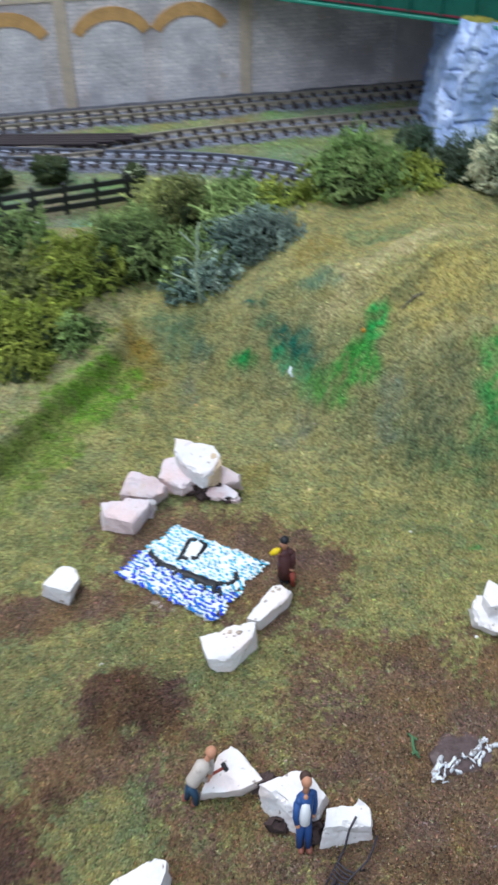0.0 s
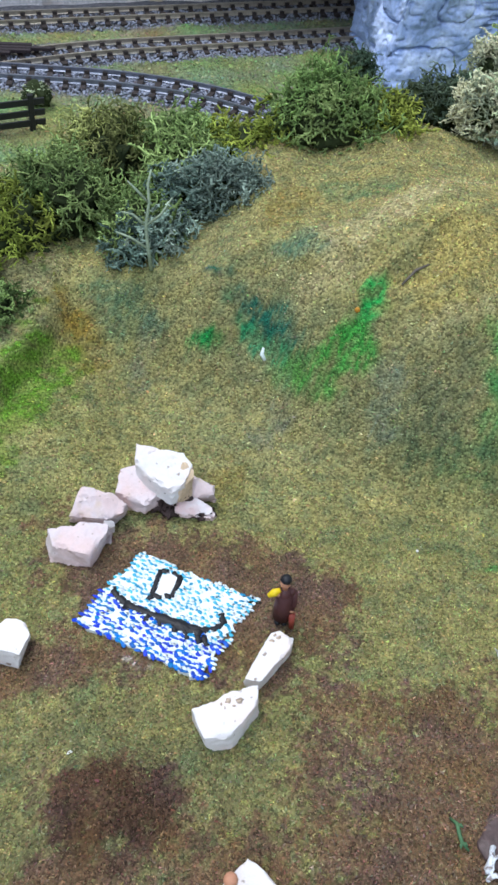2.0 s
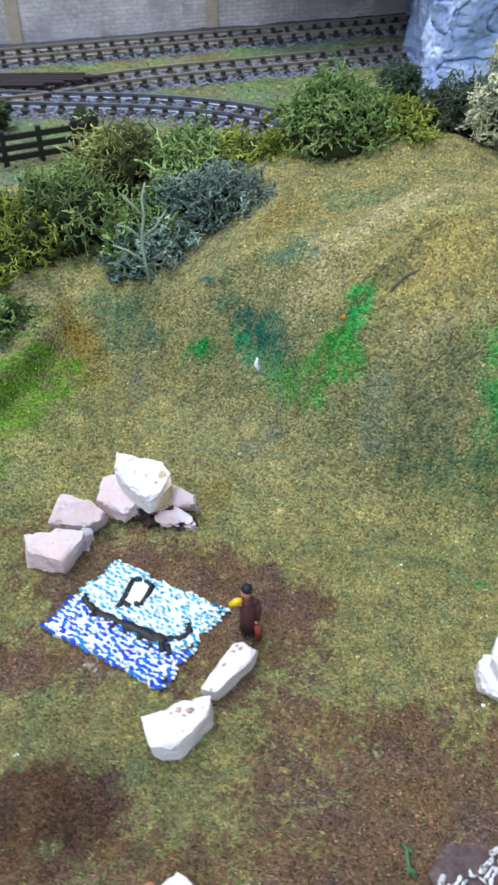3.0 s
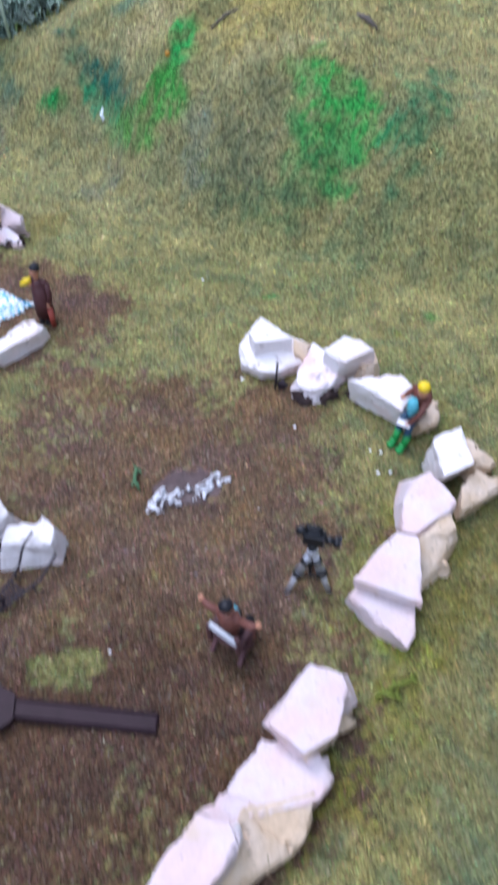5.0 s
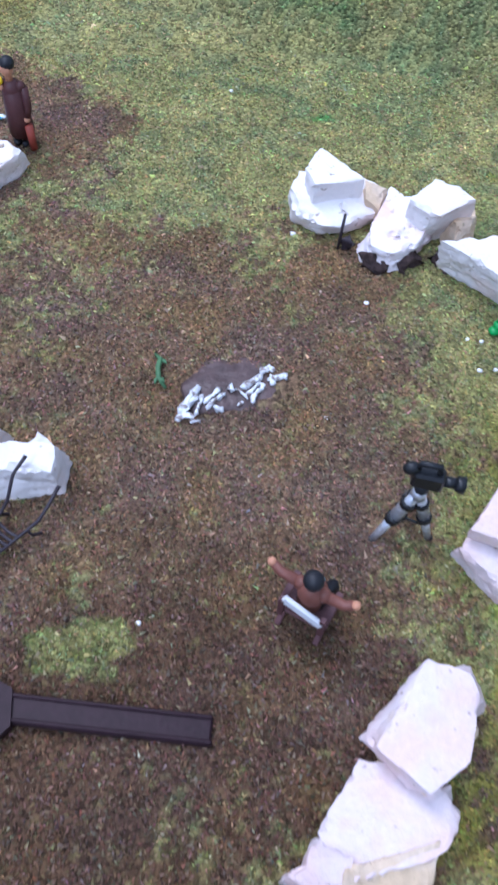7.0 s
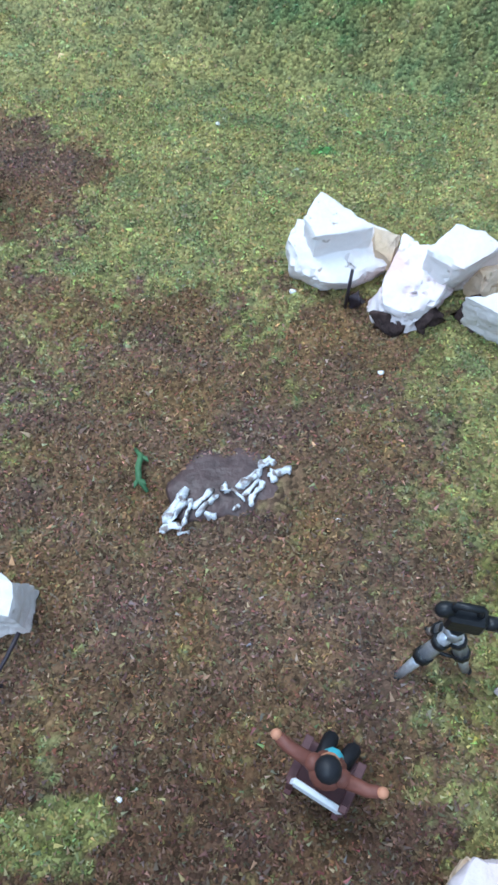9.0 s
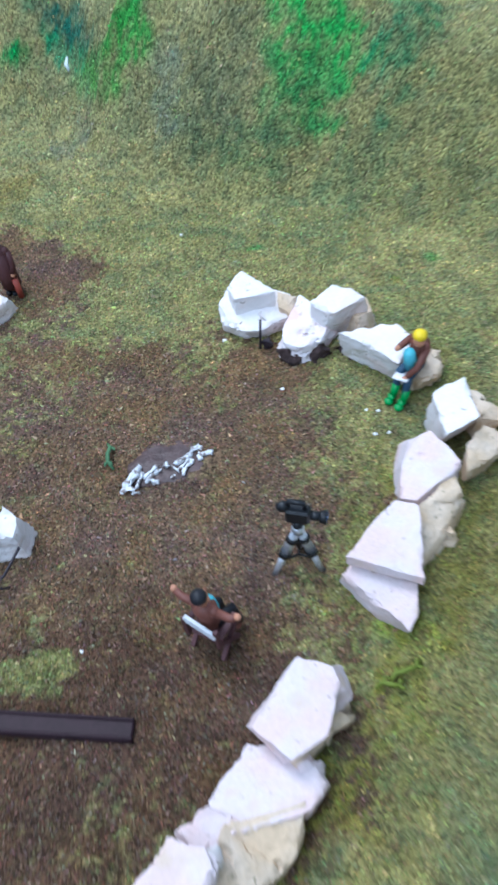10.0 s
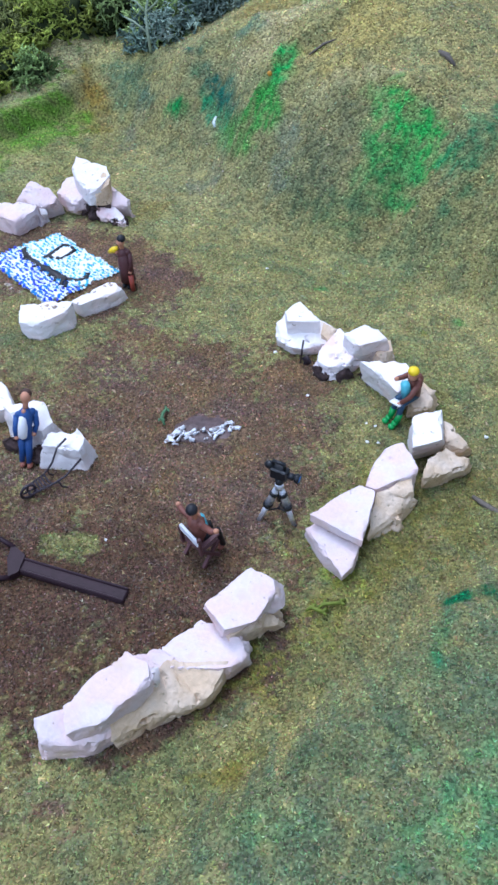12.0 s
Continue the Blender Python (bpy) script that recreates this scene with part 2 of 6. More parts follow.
SOIL_AND_SHADOW = (
    (0.052, 0.112, 0.041, 0.047, 0), (0.060, 0.072, 0.033, 0.032, 20), (0.030, 0.060, 0.036, 0.034, 35),
    (-0.012, 0.192, 0.040, 0.026, -25), (0.012, 0.194, 0.020, 0.015, -20), (-0.062, 0.170, 0.030, 0.0085, 12),
    (-0.032, 0.136, 0.019, 0.012, -15), (-0.042, 0.119, 0.022, 0.010, 35), (-0.064, 0.096, 0.022, 0.017, 15), (-0.078, 0.070, 0.035, 0.020, 10), (0.078, 0.150, 0.012, 0.014, 0),
    # two thin strips paint the long wall's shadow along its right foot
    (0.0712, 0.0318, 0.0105, 0.0028, 44), (0.0860, 0.0515, 0.0050, 0.0022, 62),
)
# the last patch paints shade at the long wall's foot
HALF_SOIL_AND_SHADOW = ((-0.008, 0.120, 0.022, 0.014, 10), (-0.020, 0.080, 0.030, 0.014, 0), (0.0, 0.02, 0.05, 0.05, 20), (0.010, 0.095, 0.045, 0.030, 10), (0.028, 0.142, 0.022, 0.022, 0), (0.02, 0.045, 0.05, 0.03, 20), (0.0700, 0.0300, 0.012, 0.0055, 46))
GRASS_ISLANDS = ((-0.036, 0.1005, 0.0135, 0.0110, 0), (0.0354, 0.0747, 0.0085, 0.0048, 12))
STAINS_AND_SHADING = []


def stain_or_shading(x, y, along, across, paint, amount):
    """A patch of colour on the turf, a stain or painted shade or sheen: its middle and its two half axes in the plan.
    """
    STAINS_AND_SHADING.append((x, y, along, across, paint, amount))


stain_or_shading(0.0756, 0.1979, (0.0030, 0.0005), (-0.0002, 0.0012), (0.04, 0.14, 0.03), 0.8)
stain_or_shading(0.1221, 0.1909, (0.0024, -0.0009), (0.0005, 0.0015), (0.05, 0.15, 0.03), 0.8)
stain_or_shading(0.1119, 0.1816, (0.0014, 0.0000), (-0.0000, 0.0016), (0.14, 0.17, 0.02), 0.7)
stain_or_shading(0.1040, 0.1110, (0.0030, -0.0005), (0.0010, 0.0059), (0.16, 0.15, 0.02), 0.7)
stain_or_shading(0.0354, 0.0747, (0.0117, 0.0025), (-0.0015, 0.0068), (0.080, 0.086, 0.022), 0.95)
stain_or_shading(-0.0290, 0.1744, (0.0053, -0.0028), (0.0003, 0.0006), (0.45, 0.42, 0.36), 0.8)
stain_or_shading(0.1330, 0.0730, (0.0050, -0.0013), (0.0005, 0.0019), (0.006, 0.080, 0.026), 1.0)
stain_or_shading(0.1270, 0.0555, (0.0018, 0.0000), (-0.0000, 0.0110), (0.02, 0.13, 0.042), 0.8)
stain_or_shading(0.0870, 0.0480, (0.0084, 0.0071), (-0.0039, 0.0046), (0.14, 0.115, 0.02), 0.8)
stain_or_shading(0.1000, 0.0600, (0.0087, -0.0050), (0.0090, 0.0156), (0.13, 0.12, 0.025), 0.45)
stain_or_shading(0.1360, 0.0180, (0.0098, 0.0017), (-0.0021, 0.0118), (0.03, 0.20, 0.06), 0.4)
stain_or_shading(0.1030, 0.0125, (0.0059, 0.0010), (-0.0005, 0.0030), (0.04, 0.17, 0.05), 0.35)
stain_or_shading(0.0920, 0.0285, (0.0066, 0.0046), (-0.0016, 0.0023), (0.15, 0.13, 0.02), 0.7)
stain_or_shading(0.1040, 0.0830, (0.0035, 0.0020), (-0.0015, 0.0026), (0.20, 0.24, 0.02), 0.6)
stain_or_shading(0.1250, 0.1020, (0.0091, -0.0042), (0.0093, 0.0199), (0.105, 0.092, 0.020), 0.75)
stain_or_shading(0.1000, 0.1080, (0.0047, -0.0017), (0.0075, 0.0207), (0.12, 0.115, 0.022), 0.6)
stain_or_shading(0.1180, 0.1480, (0.0104, -0.0060), (0.0040, 0.0069), (0.11, 0.10, 0.022), 0.6)
stain_or_shading(0.1050, 0.0230, (0.0185, 0.0120), (-0.0023, 0.0035), (0.066, 0.088, 0.034), 0.6)
stain_or_shading(0.0137, 0.2824, (0.0115, -0.0094), (0.0002, 0.0041), (0.010, 0.072, 0.042), 1.0)
stain_or_shading(-0.0007, 0.2807, (0.0090, -0.0023), (0.0002, 0.0013), (0.018, 0.150, 0.032), 0.95)
stain_or_shading(0.0172, 0.2743, (0.0093, -0.0091), (0.0005, 0.0028), (0.020, 0.125, 0.052), 0.9)
stain_or_shading(0.0454, 0.2646, (0.0022, 0.0047), (0.0036, -0.0011), (0.028, 0.250, 0.045), 1.0)
stain_or_shading(0.0401, 0.2599, (0.0059, 0.0011), (0.0055, -0.0047), (0.045, 0.200, 0.030), 1.0)
stain_or_shading(0.0272, 0.2625, (0.0069, -0.0031), (0.0033, -0.0066), (0.050, 0.190, 0.030), 0.9)
stain_or_shading(0.0253, 0.2903, (0.0040, -0.0047), (0.0000, 0.0035), (0.020, 0.120, 0.070), 0.9)
stain_or_shading(0.0503, 0.3236, (0.0112, -0.0044), (0.0004, 0.0061), (0.050, 0.120, 0.050), 0.55)
stain_or_shading(0.0945, 0.2448, (-0.0069, 0.0084), (0.0109, -0.0001), (0.026, 0.240, 0.036), 0.95)
stain_or_shading(0.0925, 0.2377, (0.0048, 0.0051), (0.0104, -0.0042), (0.036, 0.200, 0.034), 0.9)
stain_or_shading(0.0841, 0.2328, (0.0119, 0.0048), (0.0046, -0.0041), (0.048, 0.140, 0.040), 0.65)
stain_or_shading(0.1191, 0.2397, (0.0026, -0.0097), (0.0103, 0.0067), (0.020, 0.130, 0.046), 0.75)
stain_or_shading(0.1064, 0.2195, (0.0152, 0.0018), (-0.0000, 0.0071), (0.060, 0.115, 0.046), 0.5)
# dark olive strip painting the shade under the right slope
stain_or_shading(0.0678, 0.2345, (0.0161, -0.0062), (-0.0002, 0.0052), (0.060, 0.088, 0.036), 0.6)
stain_or_shading(0.0653, 0.2443, (0.0046, 0.0077), (0.0118, -0.0028), (0.085, 0.098, 0.050), 0.5)
# three grey-green glue dribbles, their hazy sheen put into the colour
stain_or_shading(0.0511, 0.2477, (0.0015, 0.0071), (0.0042, -0.0021), (0.120, 0.145, 0.095), 0.5)
stain_or_shading(0.0190, 0.2558, (0.0065, 0.0077), (0.0037, -0.0030), (0.100, 0.110, 0.072), 0.5)
stain_or_shading(-0.0236, 0.2847, (0.0034, 0.0125), (0.0042, -0.0015), (0.110, 0.130, 0.090), 0.4)
stain_or_shading(-0.0451, 0.2941, (0.0009, 0.0093), (0.0083, -0.0014), (0.150, 0.105, 0.020), 0.9)
stain_or_shading(-0.0674, 0.2596, (0.0183, 0.0325), (0.0069, -0.0107), (0.086, 0.155, 0.014), 0.95)
stain_or_shading(-0.0597, 0.2748, (0.0084, 0.0157), (0.0042, -0.0078), (0.083, 0.165, 0.014), 0.95)
stain_or_shading(-0.0814, 0.2302, (0.0108, 0.0186), (0.0070, -0.0083), (0.105, 0.130, 0.025), 0.6)
stain_or_shading(-0.0304, 0.2983, (0.0130, -0.0055), (0.0006, 0.0059), (0.050, 0.105, 0.055), 0.6)
stain_or_shading(0.0549, 0.2936, (0.0282, 0.0169), (0.0004, -0.0085), (0.300, 0.260, 0.115), 1.0)
stain_or_shading(0.0724, 0.2571, (0.0180, 0.0025), (0.0006, -0.0020), (0.270, 0.240, 0.105), 0.8)
stain_or_shading(0.0359, 0.2900, (0.0136, 0.0022), (0.0010, -0.0061), (0.250, 0.220, 0.100), 0.7)
stain_or_shading(0.0253, 0.3171, (0.0108, 0.0067), (0.0013, -0.0099), (0.170, 0.125, 0.026), 0.65)
stain_or_shading(0.0010, 0.2331, (0.0065, 0.0052), (0.0024, -0.0080), (0.140, 0.110, 0.024), 0.6)
# narrower second coat on the shaded strip under the right slope
stain_or_shading(0.0681, 0.2334, (0.0113, -0.0024), (-0.0000, 0.0022), (0.055, 0.090, 0.036), 0.6)
stain_or_shading(0.0171, 0.2827, (0.0069, -0.0070), (0.0004, 0.0034), (0.010, 0.075, 0.045), 0.95)
stain_or_shading(0.0241, 0.2729, (0.0050, -0.0050), (0.0002, 0.0024), (0.012, 0.085, 0.050), 0.95)
stain_or_shading(0.0109, 0.2822, (0.0053, -0.0031), (0.0004, 0.0020), (0.020, 0.130, 0.045), 0.9)
stain_or_shading(0.0016, 0.2812, (0.0056, -0.0011), (0.0002, 0.0013), (0.016, 0.150, 0.030), 0.95)
stain_or_shading(0.0187, 0.2749, (0.0063, -0.0063), (0.0003, 0.0020), (0.025, 0.140, 0.050), 0.85)
stain_or_shading(0.0251, 0.2654, (0.0014, 0.0018), (0.0024, -0.0027), (0.070, 0.190, 0.030), 0.8)
stain_or_shading(0.0220, 0.2610, (0.0018, 0.0053), (0.0030, -0.0032), (0.095, 0.105, 0.070), 0.5)
stain_or_shading(-0.0342, 0.3046, (0.0113, -0.0049), (0.0005, 0.0038), (0.055, 0.105, 0.050), 0.6)
stain_or_shading(-0.0467, 0.2988, (0.0046, -0.0056), (0.0048, 0.0012), (0.150, 0.100, 0.018), 0.8)
# wall's shadow painted as a dark strip along its right foot
stain_or_shading(0.0699, 0.0322, (0.0081, 0.0082), (0.0016, -0.0016), (0.045, 0.030, 0.022), 1.0)
stain_or_shading(0.0865, 0.0523, (0.0034, 0.0075), (0.0038, -0.0013), (0.120, 0.115, 0.016), 0.8)
stain_or_shading(0.0990, 0.0644, (0.0041, 0.0067), (0.0041, -0.0043), (0.125, 0.120, 0.020), 0.6)
stain_or_shading(0.0942, 0.0293, (0.0034, 0.0050), (0.0025, -0.0037), (0.112, 0.098, 0.016), 0.75)
stain_or_shading(0.1137, 0.0941, (0.0044, 0.0154), (0.0054, -0.0017), (0.110, 0.100, 0.018), 0.6)
stain_or_shading(0.1029, 0.0726, (0.0068, 0.0074), (0.0023, -0.0046), (0.130, 0.130, 0.018), 0.6)
stain_or_shading(0.0725, 0.2736, (0.0147, 0.0064), (0.0005, -0.0119), (0.270, 0.215, 0.055), 0.7)
stain_or_shading(0.0256, 0.2907, (0.0059, -0.0017), (0.0028, -0.0068), (0.020, 0.110, 0.065), 0.6)



def turf_tint(x, y):
    """The plan's colours: olive turf, straw on the hill, dug soil, green stains, railway verge, painted shade and
    sheen.
    """
    x, y = np.asarray(x, float), np.asarray(y, float)

    def over(c, paint, k):
        return c * (1 - k[..., None]) + np.asarray(paint) * k[..., None]

    base = np.stack([0.170 + 0 * x, 0.157 + 0 * x, 0.054 + 0 * x], -1)
    k = smooth((cloud(x, y, 0.020, 1) - 0.35) / 0.4)
    base = over(base, (0.140, 0.145, 0.048), 0.7 * k)
    base = over(base, (0.235, 0.215, 0.075), 0.6 * smooth((cloud(x, y, 0.013, 2) - 0.55) / 0.3))
    base = over(base, (0.115, 0.110, 0.044), 0.70 * smooth((0.195 - y) / 0.05) * smooth((0.02 - x) / 0.03))
    front = smooth((0.175 - y) / 0.04)
    base = base * (1 - 0.10 * front * smooth((x - 0.06) / 0.04) - 0.12 * front)[..., None]
    high = smooth((relief(x, y) - 0.036 - 0.006 * cloud(x, y, 0.006, 3)) / 0.010) * smooth((y - 0.2) / 0.05)
    base = over(base, (0.226, 0.196, 0.068), 0.85 * high * (0.65 + 0.35 * cloud(x, y, 0.012, 3)))
    ledge = smooth((-0.040 - x) / 0.02) * smooth((y - 0.2325 - (x + 0.0868) * 1.70) / 0.008)
    base = over(base, (0.200, 0.185, 0.082), 0.8 * ledge)
    slope = smooth((y - 0.225) / 0.02) * (1 - high) * smooth((x + 0.03) / 0.03)
    base = over(base, (0.192, 0.180, 0.072), 0.7 * slope)
    d = (x - 0.078) * 0.832 - y * 0.555
    base = over(base, (0.098, 0.122, 0.052), 0.70 * smooth((d + 0.004) / 0.02))
    along = y + relief(x, y)
    base = over(base, (0.235, 0.200, 0.060), 0.36 * smooth((0.7 * cloud(x, along, 0.0030, 6) + 0.3 * cloud(x, along, 0.0012, 1) - 0.52) / 0.2))
    base = over(base, (0.066, 0.098, 0.046), (0.40 + 0.25 * smooth((d + 0.01) / 0.02)) * smooth((0.7 * cloud(x, along, 0.0036, 7) + 0.3 * cloud(x, along, 0.0012, 4) - 0.52) / 0.2))
    fleck = smooth((0.65 * cloud(x, along, 0.0026, 3) + 0.5 * cloud(x, along, 0.0011, 5) - 0.50) / 0.16)
    for cx, cy, (ax, ay), (bx, by), paint, amount in STAINS_AND_SHADING:
        det = ax * by - ay * bx
        u, v = ((x - cx) * by - (y - cy) * bx) / det, ((y - cy) * ax - (x - cx) * ay) / det
        base = over(base, paint, amount * (0.42 + 0.58 * fleck) * blob(u, v, 0, 0, 1, 1, 0, 0.8, 0.0, 2, 1.1 * (cloud(x, along, 0.006, 2) - 0.5) + 0.7 * (cloud(x, along, 0.0022, 3) - 0.5)))
    half = np.zeros_like(x)
    for p in HALF_SOIL_AND_SHADOW:
        half = np.maximum(half, blob(x, y, *p, 0.7, 0.6, 3))
    soil = np.zeros_like(x)
    for p in SOIL_AND_SHADOW:
        soil = np.maximum(soil, blob(x, y, *p, 0.95, 0.50, 4))
    for p in GRASS_ISLANDS:
        keep = 1 - (0.92 if p[2] < 0.01 else 1.0) * blob(x, y, *p, 0.5, 0.5, 5)
        soil, half = soil * keep, half * keep
    brown = np.stack([0.084 + 0.036 * cloud(x, y, 0.006, 6), 0.057 + 0.022 * cloud(x, y, 0.006, 6), 0.034 + 0.012 * cloud(x, y, 0.009, 7)], -1)
    # three soil patches made darker, the widest in the near dig
    darker = np.maximum(blob(x, y, -0.034, 0.136, 0.016, 0.011, 0, 0.8, 0.5, 1), np.maximum(blob(x, y, -0.066, 0.092, 0.024, 0.022, 0, 0.8, 0.5, 2), 1.0 * blob(x, y, 0.040, 0.054, 0.064, 0.034, 0, 0.9, 0.5, 0)))
    brown = brown * (1 - darker[..., None] * np.array((0.40, 0.46, 0.46)))
    k = np.maximum(soil, 0.72 * half)
    k = smooth((k + 0.95 * (cloud(x, y, 0.0009, 2) - 0.5) + 0.25 * (cloud(x, y, 0.0035, 1) - 0.5) - 0.20) / 0.62)
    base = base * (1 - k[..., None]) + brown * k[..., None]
    gain = (1 - k)[..., None] * np.array((1.45, 1.47, 1.63)) + k[..., None] * np.array((1.48, 1.40, 1.42))
    verge = smooth((y - 0.43) / 0.04)
    green = np.stack([0.20 + 0.17 * cloud(x, y, 0.03, 0), 0.235 + 0.10 * cloud(x, y, 0.03, 1), 0.060 + 0.07 * cloud(x, y, 0.02, 2)], -1)
    bed = np.zeros_like(x)
    for line in (0.703 + 0.253 * x, 0.644 + 0.26 * x, np.interp(x, [-0.46, -0.1, -0.036, 0.0, 0.03, 0.057, 0.10], [0.600, 0.591, 0.587, 0.579, 0.568, 0.551, 0.505])):
        bed = np.maximum(bed, smooth((0.021 - np.abs(y - line) + 0.006 * (cloud(x, y, 0.01, 4) - 0.5)) / 0.004) * verge)
    bed = np.maximum(bed, smooth((y - 0.703 - 0.253 * x) / 0.004))
    base = base * gain * (1 - verge[..., None]) + np.array((0.72, 0.87, 1.28)) * green * verge[..., None]
    return over(base, (0.15, 0.15, 0.17), bed)


def axis(lo, a, b, hi, fine, coarse):
    return np.r_[np.arange(lo, a, coarse), np.arange(a, b, fine), np.arange(b, hi + coarse / 2, coarse)]


gx, gy = axis(-0.46, -0.15, 0.18, 0.46, 0.0012, 0.012), axis(-0.14, -0.02, 0.42, 0.96, 0.0012, 0.012)
X, Y = np.meshgrid(gx, gy)
Z = turf_top(X, Y)
rows_n, cols_n = X.shape
Z[0], Z[-1], Z[:, 0], Z[:, -1] = -0.07, -0.07, -0.07, -0.07
X[:, 0], X[:, -1], Y[0], Y[-1] = X[:, 1], X[:, -2], Y[1], Y[-2]
idx = np.arange(rows_n * cols_n).reshape(rows_n, cols_n)
quads = np.stack([idx[:-1, :-1], idx[:-1, 1:], idx[1:, 1:], idx[1:, :-1]], -1).reshape(-1, 4)
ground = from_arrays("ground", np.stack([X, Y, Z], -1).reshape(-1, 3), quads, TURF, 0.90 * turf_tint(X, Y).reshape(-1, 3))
ground.data.polygons.foreach_set("use_smooth", [True] * len(quads))
tagged(ground, "model landscape ground with olive scatter turf and dug brown soil", "ground", kind="structure")


def flakes(name, n, xs, ys, size, seed, material, tint, lift=0.0002, spread=0.35, keep=None):
    """Loose flakes lying over the ground: four-cornered slivers, each in its own shade."""
    r = np.random.RandomState(seed)
    x, y = r.uniform(*xs, n), r.uniform(*ys, n)
    if keep is not None:
        ok = keep(x, y)
        x, y = x[ok], y[ok]
        n = len(x)
    z = turf_top(x, y) + lift
    s = size * np.exp(r.normal(0, 0.28, n))
    shape = np.array([(1.15, 0.12, 0), (-0.75, 0.46, -0.2), (-0.65, -0.42, -0.2), (-0.05, 0, 0.55)])
    a = r.uniform(0, 2 * np.pi, n)
    tilt = r.normal(0.25, 0.45, n)
    px = shape[:, 0] * np.cos(tilt)[:, None] - shape[:, 2] * np.sin(tilt)[:, None]
    pz = shape[:, 0] * np.sin(tilt)[:, None] + shape[:, 2] * np.cos(tilt)[:, None]
    py = np.broadcast_to(shape[:, 1], px.shape)
    vx = px * np.cos(a)[:, None] - py * np.sin(a)[:, None]
    vy = px * np.sin(a)[:, None] + py * np.cos(a)[:, None]
    verts = np.stack([x[:, None] + s[:, None] * vx, y[:, None] + s[:, None] * vy, z[:, None] + s[:, None] * pz], -1).reshape(-1, 3)
    tri = np.array([(0, 1, 3), (1, 2, 3), (2, 0, 3)])
    faces = (np.arange(n)[:, None, None] * 4 + tri).reshape(-1, 3)
    c = tint(x, y) * np.exp(r.normal(0, spread, n))[:, None] * np.exp(r.normal(0, 0.13, (n, 3)))
    return from_arrays(name, verts, faces, material, np.repeat(c, 4, 0))


def off_bare_patch(x, y):
    return blob(x, y, 0.0575, 0.1235, 0.0100, 0.0058, 20, 0.8, 0.9, 1) < 0.5


def off_mosaic(x, y):
    u, v = x - -0.0431, y - 0.1855
    a, b = (u * 0.0231 - v * 0.0173) / 0.001032, (v * 0.0312 - u * -0.0181) / 0.001032
    return ~((a > 0.02) & (a < 0.98) & (b > 0.02) & (b < 0.98))


def near_dig(x, y):
    return off_mosaic(x, y) & off_bare_patch(x, y) & (x > -0.075) & (x < 0.150) & (y < 0.215)


near = flakes("turf_flakes", 280000, (-0.075, 0.150), (-0.025, 0.215), 0.00033, 3, GRAIN, lambda x, y: 1.10 * turf_tint(x, y), spread=0.33, keep=near_dig)
tagged(near, "olive and brown scatter flakes covering the dig and turf", "turf", kind="stuff")
wide = flakes("hill_turf_flakes", 168000, (-0.14, 0.185), (-0.025, 0.390), 0.00041, 4, GRAIN, lambda x, y: 1.04 * turf_tint(x, y), spread=0.34,
              keep=lambda x, y: (x < -0.075) | (x > 0.150) | (y > 0.215))
tagged(wide, "olive and straw scatter flakes covering the hill", "turf", kind="stuff")
soilish = flakes("soil_flakes", 16000, (-0.02, 0.105), (0.01, 0.17), 0.00038, 5, GRAIN,
                 lambda x, y: 0.8 * turf_tint(x, y) + np.array((0.065, 0.052, 0.042)), 0.0003, 0.40,
                 lambda x, y: off_bare_patch(x, y) & (blob(x, y, 0.05, 0.092, 0.045, 0.065, 0, 0.5, 0.4, 4) > np.random.RandomState(9).rand(len(x))))
tagged(soilish, "light and dark brown soil crumbs over the dug ground", "soil", kind="stuff")


verge = flakes("verge_grass", 42000, (-0.26, 0.17), (0.45, 0.72), 0.0010, 8, GRAIN, turf_tint, 0.0003, 0.22, lambda x, y: y < 0.69 + 0.253 * x)
tagged(verge, "pale and yellow-green static grass beside the railway", "grass", kind="stuff")


# ---- retaining wall behind the railway ----
WALL_TURN = math.atan(0.24)


def on_wall(u, v, out=0.0):
    """A place on the wall's face: u along it, v up, out towards the railway."""
    c, s = math.cos(WALL_TURN), math.sin(WALL_TURN)
    return Vector((u * c + out * s, 0.735 + u * s - out * c, v))


def brick_paper(name, one, two, mortar):
    m = surface(name, one, 0.85, 0.38, 34, 500, 0.2)
    n, l = m.node_tree.nodes, m.node_tree.links
    geo = next(k for k in n if k.bl_idname == "ShaderNodeNewGeometry")
    sep, com, br = n.new("ShaderNodeSeparateXYZ"), n.new("ShaderNodeCombineXYZ"), n.new("ShaderNodeTexBrick")
    l.new(geo.outputs["Position"], sep.inputs[0])
    l.new(sep.outputs["X"], com.inputs["X"])
    l.new(sep.outputs["Z"], com.inputs["Y"])
    l.new(com.outputs[0], br.inputs["Vector"])
    br.inputs["Scale"].default_value = 1.0
    br.inputs["Brick Width"].default_value, br.inputs["Row Height"].default_value = 0.0085, 0.0030
    br.inputs["Mortar Size"].default_value = 0.00022
    br.inputs["Color1"].default_value, br.inputs["Color2"].default_value, br.inputs["Mortar"].default_value = (*one, 1), (*two, 1), (*mortar, 1)
    mul = next(k for k in n if k.bl_idname == "ShaderNodeMix" and k.blend_type == "MULTIPLY")
    l.new(br.outputs["Color"], mul.inputs["A"])
    return m


WALL = brick_paper("grey_brick_paper", (0.80, 0.72, 0.70), (0.64, 0.585, 0.59), (0.47, 0.45, 0.47))
pitted(WALL, (0.42, 0.37, 0.38), (0.50, 0.78), 26.0)
pitted(WALL, (0.50, 0.42, 0.36), (0.60, 0.78), 75.0)
